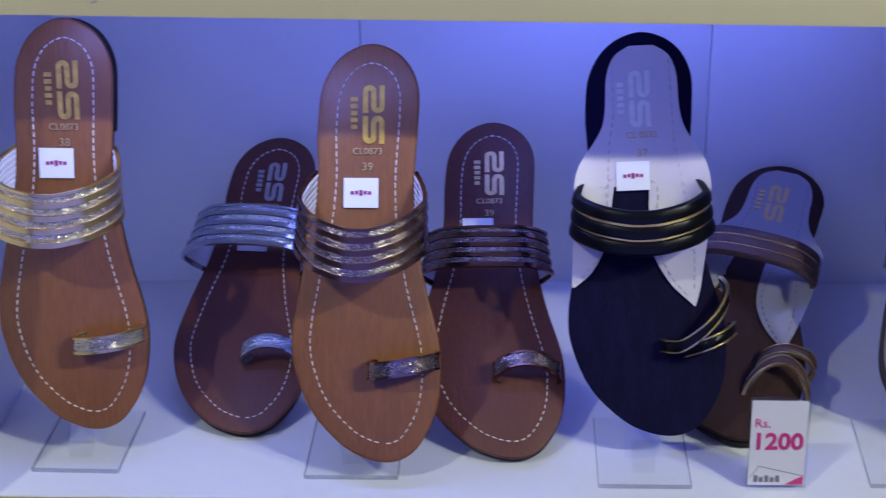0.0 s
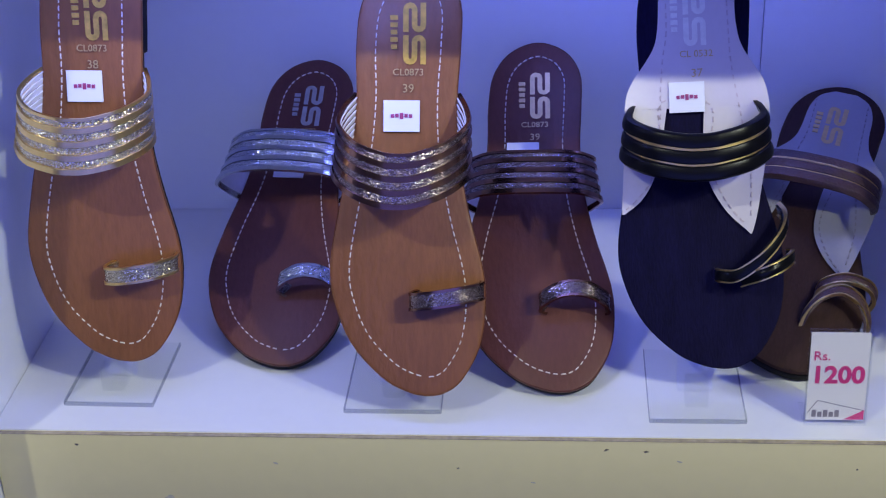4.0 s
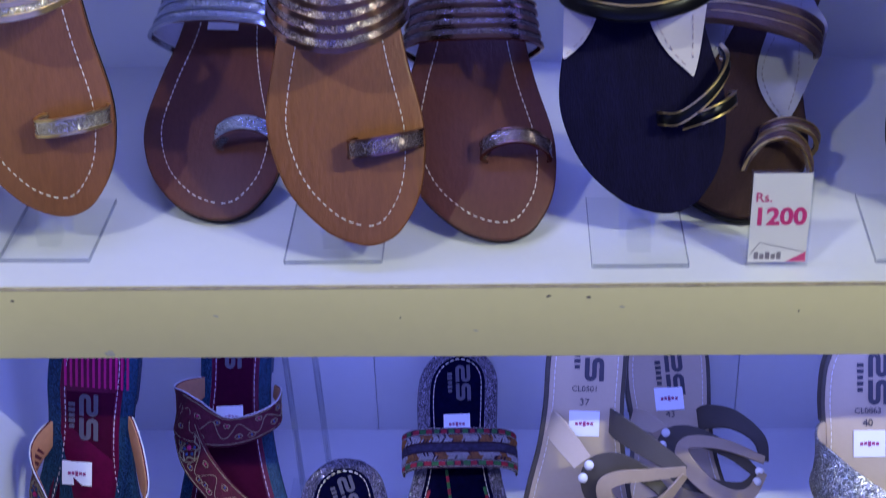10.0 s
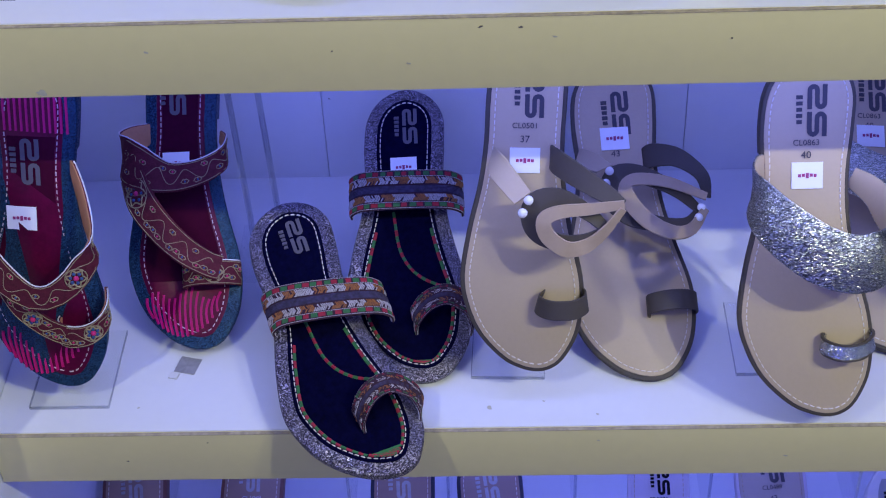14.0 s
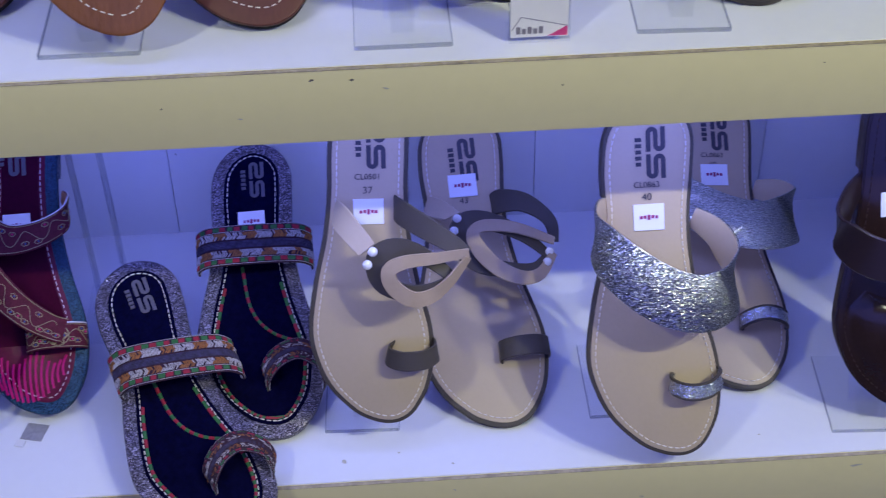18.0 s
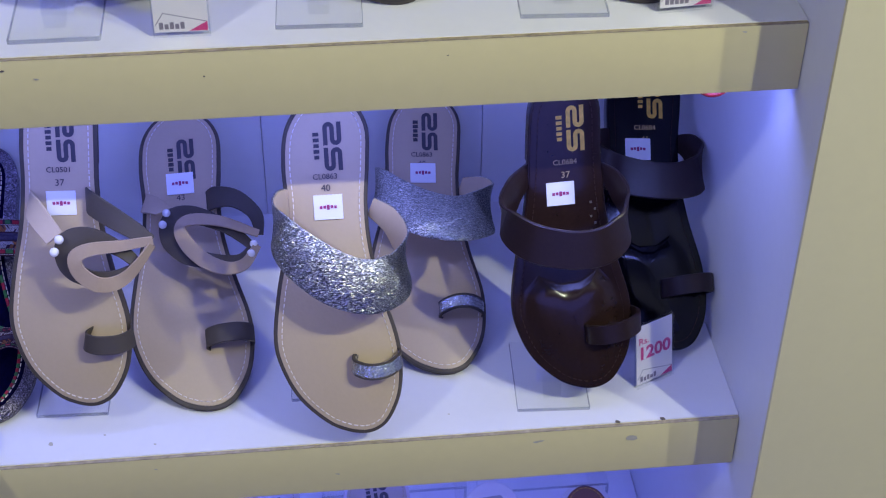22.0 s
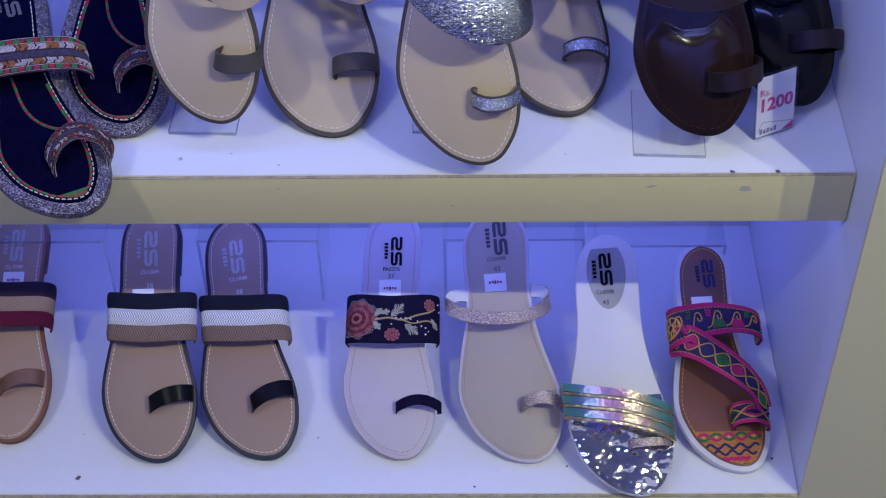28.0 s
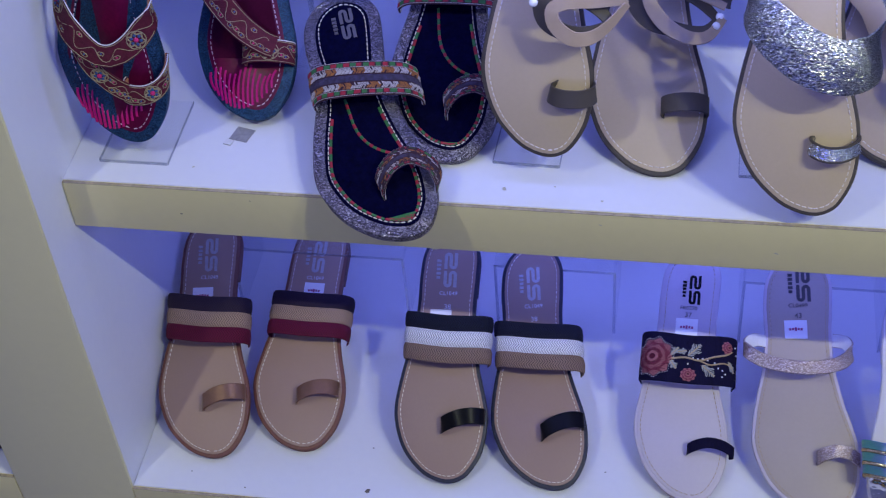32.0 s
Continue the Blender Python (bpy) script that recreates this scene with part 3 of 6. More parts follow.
tagged(box("ceiling", -2.5, 3.4, -3.0, DEPTH + 0.06, 2.1, 2.15, ROOM), "plain shop ceiling", "ceiling", kind="structure")
tagged(box("wall_south", -2.5, 3.4, -3.05, -3.0, -0.95, 2.1, ROOM), "plain shop wall", "wall", kind="structure")
tagged(box("wall_west", -2.55, -2.5, -3.0, DEPTH + 0.06, -0.95, 2.1, ROOM), "plain shop wall", "wall", kind="structure")
tagged(box("wall_east", 3.4, 3.45, -3.0, DEPTH + 0.06, -0.95, 2.1, ROOM), "plain shop wall", "wall", kind="structure")
shelf(ZC, LIP, -0.9, -STILE_W, "white bottom shelf of the neighbouring bay")
tagged(box("wall_bay", -0.9, -STILE_W - 0.001, DEPTH, DEPTH + 0.02, -0.38, 1.0, WALLW), "white back panel of next bay", "wall", kind="structure")
tagged(box("partition_3", -1.0, -0.9, LIP, DEPTH + 0.02, -0.95, 1.1, WALLW), "upright white partition", "partition", kind="structure")

# ---- sandals ----


def ribbon(path, wide, w, thick=0.0004):
    """A flat printed line with square corners along a path."""
    p = np.array(path, float)
    verts, faces = [], []
    for i in range(len(p)):
        d0 = p[i] - p[i - 1] if i else p[1] - p[0]
        d1 = p[i + 1] - p[i] if i < len(p) - 1 else d0
        n0, n1 = np.array([-d0[1], d0[0]]) / np.linalg.norm(d0), np.array([-d1[1], d1[0]]) / np.linalg.norm(d1)
        m = (n0 + n1) / max(0.5, 1 + n0 @ n1)
        verts += [(*(p[i] + m * wide / 2), w + thick), (*(p[i] - m * wide / 2), w + thick)]
        if i:
            faces.append([2 * i - 2, 2 * i - 1, 2 * i + 1, 2 * i])
    return verts, faces


SPRING, FORM = {}, {}


def lift_at(th, L, v):
    return 0.5 * SPRING.get(th.name, 0.004) * max(0, (v / L - 0.6) / 0.4) ** 2


def emblem(th, L, u, v, w, material, scale=1.0, bar=None):
    """The printed mark, drawn as two plain winding bars with a row of small bars beside them."""
    s = L * scale
    h, b, r = 0.066 * s, 0.0198 * s, 0.0099 * s
    for c, sg in ((v + 0.0365 * s, 1), (v - 0.0365 * s, -1)):
        bend = lambda x, y, up: [(x - r * math.cos(a), c + sg * (y + up * r * math.sin(a))) for a in np.linspace(0, math.pi, 7)]
        path = [(u - b, c - sg * h / 2), *bend(u - b / 2, h / 2 - 1.6 * r, 1), *bend(u + b / 2, -h / 2 + 1.6 * r, -1), (u + b, c + sg * h / 2)]
        vv, ff = ribbon(path, 0.0128 * s, w)
        if sg < 0:
            ff = [q[::-1] for q in ff]
        part("printed_mark", bent(vv, L, SPRING.get(th.name, 0.004)), ff, material, th, smooth=False)
    rnd = random.Random(3)
    word = [patch(rect(u - 0.047 * s, v - 0.030 * s + 0.0165 * s * i, 0.017 * s * rnd.uniform(0.7, 1.2), 0.0105 * s), w) for i in range(5)]
    vv, ff = joined(*word)
    tagged(part("printed_word_bar", bent(vv, L, SPRING.get(th.name, 0.004)), ff, bar or material, th, smooth=False), kind="stuff")


def label_square(th, w, size, tilt=0.0):
    u, v = FORM[th.name][4], FORM[th.name][5] * size / 0.083
    c, s = math.cos(tilt), math.sin(tilt)
    w += lift_at(th, size / 0.083, v)
    turn = lambda pts: [(u + x * c - y * s, v + x * s + y * c) for x, y in pts]
    lab = part("label_sticker", *patch(turn(rect(0, 0, size, size * 0.86)), w, 0.0004), STICKER, th, "white paper sticker with a pink word bar")
    bars = [patch(turn(rect((i - 2) * size * 0.125, 0.012 * size * (i % 2), size * 0.092, size * (0.10 if i != 2 else 0.17))), w + 0.0008, 0.0001) for i in range(5)]
    tagged(part("pink_word_bar", *joined(*bars), WORDPINK, lab, smooth=False), kind="stuff")


def numbers(th, L, code, size_no, u, v_code, v_size, w, material, k=1.0):
    writing(code, 0.0225 * L * k, material, th, Matrix.Translation((u, v_code, w + 0.0004 + lift_at(th, L, v_code))), "model_number")
    if size_no:
        writing(size_no, 0.0275 * L * k, material, th, Matrix.Translation((u, v_size, w + 0.0004 + lift_at(th, L, v_size))), "size_number")


def sole(th, L, bed, edge, under=BLACKR, thick=0.008, foot=0.003, rim=0.0, stitch=THREAD, st_in=0.0085, cup=0.0, spring=0.004, heel=0.008):
    wide, heel_w, tip, skew = FORM[th.name][:4]
    loop = outline(L, wide, heel_w, skew, tip)
    SPRING[th.name] = spring
    v, f = slab(inset(loop, 0.0006), -thick, -foot)
    part("outsole", bent(v, L, spring), f, under, th)
    v, f = slab(loop, -foot, 0.0, 0.0022) if not rim else slab(loop, -foot - 0.001, 0.0, 0.0015)
    part("footbed_edge" if rim else "footbed", bent(v, L, spring), f, edge if rim else bed, th)
    top = 0.0
    if rim:
        v, f = slab(inset(loop, rim), -foot, 0.0010, 0.0007, cup)
        part("footbed", bent(v, L, spring), f, bed, th)
        top = 0.0010
    if stitch:
        v, f = dashes(inset(loop, rim + st_in), top + 0.0002)
        tagged(part("stitching", bent(v, L, spring), f, stitch, th, smooth=False), kind="stuff")
    if heel:
        h = [p for p in inset(loop, 0.001) if p[1] > 0.72 * L]
        h = np.array(h)
        v, f = patch([tuple(p) for p in h], -thick, 0.0)
        v = [(a, b, -thick - heel if i < len(h) else -thick + 0.001) for i, (a, b, c) in enumerate(v)]
        part("heel_block", bent(v, L, spring), f + [list(range(len(h) - 1, -1, -1))], under, th)
    return loop, top


def edge_u(loop, v):
    """The sole's two edges at a place along it."""
    p = np.array(loop)
    def side(q):
        q = q[np.argsort(q[:, 1])]
        return float(np.interp(v, q[:, 1], q[:, 0]))
    return side(p[p[:, 0] < 0]), side(p[p[:, 0] >= 0])


def strap(th, name, pts, widths, thick, material, label="", puff=False, n=5, centre=None, lining=None, along=False):
    v, f, uv = band(pts, widths, thick, n, puff, centre, along=along)
    ob = part(name, v, f, material, th, label, uv)
    if lining:
        v, f, uv = band([(a, b, c) for a, b, c in pts], [w * 0.94 for w in widths], -0.0008, n, False, centre, along=along)
        part("strap_lining", v, f, lining, ob)
    return ob


def sandal(label, toe, heel, turn=0.0, form=(1.0, 1.0, 0.04, 0.0, -0.003, 0.645), group=""):
    """A sandal's root. form: width, heel width, lean of the toe, bow of the sole, and the sticker's place across and along."""
    m, L = seat(toe, heel, turn)
    th = new("sandal")
    th.matrix_world = m
    FORM[th.name] = form
    tagged(th, label, "sandal", group)
    return th, L


def toe_ring(th, L, ul, ur, v, high, width, thick, material, tilt=0.02, label="", edge=None, bow=0.0, lay=0.0):
    """A band over the big toe. lay: how far its feet stand back from its top."""
    high *= 1.2
    at = lambda k, h: ((ul + (ur - ul) * k) * L, (v - tilt + 2 * tilt * k + bow * math.sin(math.pi * k) + lay * (1 - min(1, max(0, h) / high))) * L, h)
    pts = [at(0.14, -0.002), at(0.02, high * 0.30), at(0.05, high * 0.68), at(0.26, high * 0.97), at(0.5, high * 1.05), at(0.76, high * 0.95), at(0.97, high * 0.58), at(1.0, high * 0.22), at(0.92, -0.004)]
    ob = strap(th, "toe_ring", pts, [width * L], thick, material, label, n=4)
    if edge:
        for sgn in (-1, 1):
            v2, f2, uv2 = band([(a, b + sgn * width * L * 0.5, c) for a, b, c in pts], [0.0016], thick * 1.3, 4)
            part("ring_edge", v2, f2, edge, ob)
    return ob


def sandal_lines(label, toe, heel, turn, bed, edge, line, spark, size_no, lining=LINING, print_mat=GOLDPRINT, vs=0.685, dip=0.135, high=0.044, gold=GOLDMARK, bulge=0.007, step=0.0148, form=(1.0, 1.0, 0.04, 0.0, -0.003, 0.645)):
    """Flat sandal with four foil lines and glitter bands over the foot and a glitter toe ring."""
    th, L = sandal(label, toe, heel, turn, form)
    loop, w = sole(th, L, bed, edge, st_in=0.0120)
    w = 0.0008
    for i in range(8):
        c = vs * L - i * step * L
        a, b = edge_u(loop, c)
        pts = hoop(a, b, c, dip * L, high + 0.0006 * i, bulge)
        if i % 2 == 0:
            strap(th, "glitter_band", pts, [(step + 0.0017) * L], 0.0011, spark, lining=lining)
        else:
            foil = strap(th, "foil_line", pts, [0.0132 * L], 0.0022, line, "shiny foil line")
            if i < 7:
                v, f, uv = band(pts, [(step + 0.001) * L], -0.0008, 5)
                part("strap_lining", v, f, lining, foil)
    ea, eb = edge_u(loop, vs * L)
    strap(th, "foil_line", hoop(ea, eb, vs * L + 0.009 * L, dip * L, high, bulge), [0.007 * L], 0.0020, line)
    toe_ring(th, L, 0.002, 0.163, 0.236 if high > 0.04 else 0.222, 0.017, 0.036, 0.0015, spark, 0.014 if high > 0.04 else 0.0, "glitter toe ring", line, 0.0 if high > 0.04 else 0.018)
    emblem(th, L, 0.004 * L, 0.832 * L, w, gold, 1.0)
    numbers(th, L, "CL0873", size_no, -0.010 * L, 0.744 * L, 0.707 * L, w, print_mat)
    label_square(th, 0.0014, 0.083 * L)
    return th


sandal_lines("tan leather flat sandal with gold lines and glitter strap", (0.072, 0.043, 0.390), (0.076, 0.104, 0.648), -0.1, TAN, TANEDGE, GOLD, GLGOLD, "38", dip=0.085, form=(0.97, 1.00, 0.039, 0.002, -0.0083, 0.658))
sandal_lines("brown leather flat sandal with silver glitter strap", (0.163, 0.071, 0.367), (0.174, 0.296, 0.493), -0.2, BROWN, BROWNEDGE, SILVER, GLSILV, "", gold=DULLSILVER, dip=0.030, high=0.038, vs=0.655, bulge=0.011, step=0.0185, form=(0.99, 1.02, 0.033, 0.001, -0.0080, 0.620))
sandal_lines("tan leather flat sandal with bronze glitter strap", (0.262, 0.018, 0.382), (0.265, 0.123, 0.624), -0.3, TAN, TANEDGE, BRONZE, GLBRON, "39", form=(0.96, 1.03, 0.042, 0.002, -0.0065, 0.645))
sandal_lines("brown leather flat sandal with bronze glitter strap", (0.341, 0.043, 0.367), (0.337, 0.257, 0.520), -0.2, BROWN, BROWNEDGE, BRONZE, GLBRON, "39", gold=GOLDPRINT, dip=0.035, high=0.034, vs=0.615, step=0.0158, form=(1.00, 1.00, 0.049, 0.003, -0.0108, 0.655))


class Face:
    """The outer face of a strap, so that stitching can be laid on it: along 0 to 1, across -0.5 to 0.5."""

    def __init__(self, pts, widths, thick, n=5, centre=None, down=-0.012, along=False):
        p = catmull(pts, n)
        t = np.gradient(p, axis=0)
        t /= np.linalg.norm(t, axis=1)[:, None] + 1e-9
        mid = (p[:, 0].min() + p[:, 0].max()) / 2 if centre is None else centre
        out = p - np.stack([np.full(len(p), mid), p[:, 1], np.full(len(p), down)], 1)
        out -= (out * t).sum(1)[:, None] * t
        out /= np.linalg.norm(out, axis=1)[:, None] + 1e-9
        s = np.r_[0, np.cumsum(np.linalg.norm(np.diff(p, axis=0), axis=1))]
        self.length, self.s = s[-1], s / s[-1]
        b = np.cross(out, t)
        if along:
            q = np.tile([0.0, 1.0, 0.0], (len(p), 1))
            q -= (q * t).sum(1)[:, None] * t
            q /= np.linalg.norm(q, axis=1)[:, None] + 1e-9
            b = q * np.sign((q * b).sum(1))[:, None]
            out = np.cross(t, b)
        self.p, self.out, self.b, self.thick = p, out, b, thick
        self.wd = np.interp(np.linspace(0, 1, len(p)), np.linspace(0, 1, len(widths)), widths)

    def at(self, a, c, lift=0.0):
        pick = lambda q: np.array([np.interp(a, self.s, q[:, i]) for i in range(3)])
        return pick(self.p) + pick(self.b) * c * np.interp(a, self.s, self.wd) + pick(self.out) * (self.thick + lift)

    def thread(self, path, r=0.0005, lift=0.0002, fine=3):
        q = catmull([(a, c, 0) for a, c in path], fine) if len(path) > 2 else np.array([(a, c, 0) for a, c in path])
        return tube([self.at(a, c, lift) for a, c, _ in q], r, 5)

    def ring(self, a, c, r, k=14, wave=0.0, n=0):
        w = float(np.interp(a, self.s, self.wd))
        return [(a + r * (1 + wave * math.cos(n * t)) * math.cos(t) / self.length, c + r * (1 + wave * math.cos(n * t)) * math.sin(t) / w) for t in np.linspace(0, 2 * math.pi, k)]


def stuff(ob):
    return tagged(ob, kind="stuff")


def scaled(L, pts):
    return [(a * L, b * L, c) for a, b, c in pts]


def sandal_padded(label, toe, heel, turn, bed, insole, pad, mark, code, size_no, printm, thread, lab=True, dip=0.09, high=0.034, form=(1.0, 1.0, 0.04, 0.0, -0.003, 0.645)):
    """Flat sandal with a cut-out insole, three padded tubes with gold piping and a looped toe strap."""
    th, L = sandal(label, toe, heel, turn, form)
    loop, w = sole(th, L, bed, bed, BLACKR, 0.011, 0.005, stitch=None)
    lift = lambda x, y: 0.0012 + max(0, abs(x + 0.015 * L) - 0.095 * L) * 0.45 * math.exp(-(((y / L - 0.58) / 0.13) ** 2))
    heel = [(0.965, -0.030, 0.030), (0.94, -0.068, 0.066), (0.89, -0.088, 0.084), (0.82, -0.093, 0.087), (0.77, -0.102, 0.096), (0.73, -0.125, 0.116), (0.69, -0.155, 0.140), (0.655, -0.172, 0.152), (0.62, -0.178, 0.156)]
    wing_l = [(0.62, -0.178, -0.079), (0.54, -0.182, -0.092), (0.48, -0.186, -0.104), (0.43, -0.189, -0.128), (0.40, -0.191, -0.152), (0.375, -0.192, -0.186)]
    wing_r = [(0.62, 0.008, 0.156), (0.54, 0.004, 0.152), (0.47, 0.008, 0.142), (0.42, 0.024, 0.134), (0.37, 0.055, 0.125), (0.335, 0.090, 0.116), (0.318, 0.107, 0.110)]
    sheets = []
    for rows in (heel, wing_l, wing_r):
        rows = catmull(rows, 3)
        vv = [((a + (b - a) * k / 8) * L, y * L, lift((a + (b - a) * k / 8) * L, y * L) + 0.0008) for y, a, b in rows for k in range(9)]
        ff = [[i * 9 + k, i * 9 + k + 1, i * 9 + k + 10, i * 9 + k + 9] for i in range(len(rows) - 1) for k in range(8)]
        sheets.append((bent(vv, L), [q[::-1] for q in ff]))
    ob = part("insole", *joined(*sheets), insole, th, "shaped insole with stitched rim")
    rim = [(-0.074, 0.93), (-0.074, 0.80), (-0.084, 0.74), (-0.092, 0.66), (-0.094, 0.60), (-0.108, 0.52), (-0.122, 0.45), (-0.160, 0.405), (-0.184, 0.385)]
    rim2 = [(0.066, 0.93), (0.070, 0.80), (0.074, 0.72), (0.086, 0.64), (0.10, 0.55), (0.112, 0.46), (0.108, 0.345)]
    slot = [(-0.090, 0.53), (-0.092, 0.635), (0.022, 0.628), (0.020, 0.53), (0.024, 0.46), (0.060, 0.385), (0.104, 0.332)]
    rows = [dashes(catmull(np.array(q) * L, 4), 0.0, 0.0034, 0.0022, 0.0009, 0.0005, closed=False) for q in (rim, rim2, slot)]
    v, f = joined(*rows)
    stuff(part("insole_stitching", bent([(x, y, z + lift(x, y) + 0.0010) for x, y, z in v], L), f, thread, ob, smooth=False))
    for i in range(3):
        c = (0.628 - 0.036 * i) * L
        a, b = edge_u(loop, c)
        pt = hoop(a, b, c, dip * L, high + 0.001 * i, 0.006)
        strap(th, "padded_tube", pt, [0.038 * L], 0.0045, pad, puff=True, n=5)
        if i < 2:
            strap(th, "gold_piping", hoop(a, b, c - 0.018 * L, dip * L, high + 0.0015, 0.006), [0.006 * L], 0.0032, GOLD)
    if high > 0.03:
        one = scaled(L, [(0.030, 0.224, -0.002), (0.036, 0.224, 0.010), (0.070, 0.226, 0.016), (0.122, 0.262, 0.018), (0.164, 0.308, 0.014), (0.182, 0.348, 0.006), (0.172, 0.372, -0.004)])
        two = scaled(L, [(0.080, 0.212, 0.012), (0.125, 0.228, 0.020), (0.168, 0.246, 0.017), (0.196, 0.262, 0.006), (0.190, 0.262, -0.004)])
    else:
        one = scaled(L, [(0.043, 0.155, -0.002), (0.050, 0.180, 0.008), (0.075, 0.222, 0.015), (0.118, 0.250, 0.017), (0.162, 0.232, 0.015), (0.190, 0.190, 0.008), (0.192, 0.165, -0.003)])
        two = scaled(L, [(0.060, 0.262, -0.002), (0.070, 0.270, 0.010), (0.115, 0.288, 0.017), (0.170, 0.292, 0.013), (0.192, 0.280, 0.005), (0.186, 0.272, -0.004)])
    if high < 0.03:
        one, two = ([(x, y, z * 0.72) for x, y, z in q] for q in (one, two))
    for pth in (one, two):
        tl = strap(th, "toe_loop", pth, [0.026 * L], 0.0026, pad, puff=True, n=5)
        for sg in (-1, 1):
            v, f, uv = band([(x, y + sg * 0.0140 * L, z) for x, y, z in pth], [0.0009], 0.0026, 5)
            part("gold_piping", v, f, GOLD, tl)
    emblem(th, L, -0.008 * L, 0.834 * L, 0.0022, mark)
    if code:
        numbers(th, L, code, size_no, -0.006 * L, 0.745 * L, 0.70 * L, 0.0022, printm)
    if lab:
        label_square(th, 0.0028, 0.083 * L)
    return th


sandal_padded("black fabric sandal with cream insole and padded strap", (0.445, 0.046, 0.385), (0.434, 0.155, 0.621), -0.0, BLACKCLOTH, CREAMPU, BLACKPU, PALEFOIL, "CL 0532", "37", GOLDPRINT, ROSYTHREAD, form=(1.03, 1.05, 0.039, 0.003, -0.0081, 0.645))
sandal_padded("dark brown sandal with grey insole and padded strap", (0.486, 0.066, 0.372), (0.563, 0.298, 0.468), 0.0, DARKB, GREYPU, BROWNPU, GOLDPRINT, "", "", GOLDPRINT, GREYPRINT, False, 0.03, 0.028, form=(1.03, 1.05, 0.039, -0.001, -0.0030, 0.645))


def embroidery(face, strap_ob, gold=KHGOLD, leaf=BLUETH, flower=FUCHSIA, blooms=(0.2, 0.75)):
    """Gold chain borders, flowers and curling stems laid on a strap."""
    lines = [face.thread([(i / 24, sg * 0.44) for i in range(25)], 0.00032, fine=1) for sg in (-1, 1)]
    vine = lambda a: 0.24 * math.sin(a * face.length * 260)
    lines.append(face.thread([(0.06 + 0.88 * i / 90, vine(0.06 + 0.88 * i / 90)) for i in range(91)], 0.0003, fine=1))
    stuff(part("gold_stitching", *joined(*lines), gold, strap_ob))
    petals, cores, leaves = [], [], []
    for a in blooms:
        w = float(np.interp(a, face.s, face.wd))
        petals.append(face.thread(face.ring(a, 0, 0.30 * w, 20, 0.25, 6), 0.0007, fine=1))
        petals.append(face.thread(face.ring(a, 0, 0.40 * w, 18), 0.00045, fine=1))
        cores += [ball(face.at(a, 0, 0.0003), 0.0021)]
        for j in range(6):
            t = j * math.pi / 3
            leaves.append(ball(face.at(a + 0.2 * w * math.cos(t) / face.length, 0.2 * math.sin(t), 0), 0.0014))
    for i in range(18):
        a = 0.05 + 0.9 * i / 17
        c = -0.9 * vine(a) if abs(vine(a)) > 0.12 else 0.26 * (-1) ** i
        if all(abs(a - q) > 0.09 for q in blooms):
            petals.append(face.thread(face.ring(a, c, 0.0022, 9, 0.35, 2), 0.00035, fine=1))
            (leaves if i % 3 else cores).append(ball(face.at(a, c, 0), 0.0009))
    stuff(part("flower_outline", *joined(*petals), gold, strap_ob))
    stuff(part("flower_core", *joined(*cores), flower, strap_ob))
    stuff(part("leaf_stitching", *joined(*leaves), leaf, strap_ob))


def worked(th, name, L, pts, widths, thick, material, label="", lining=None, along=False, **kw):
    pts = scaled(L, pts)
    widths = [w * L for w in widths]
    ob = strap(th, name, pts, widths, thick, material, label, lining=lining, along=along)
    embroidery(Face(pts, widths, thick, along=along), ob, **kw)
    return ob


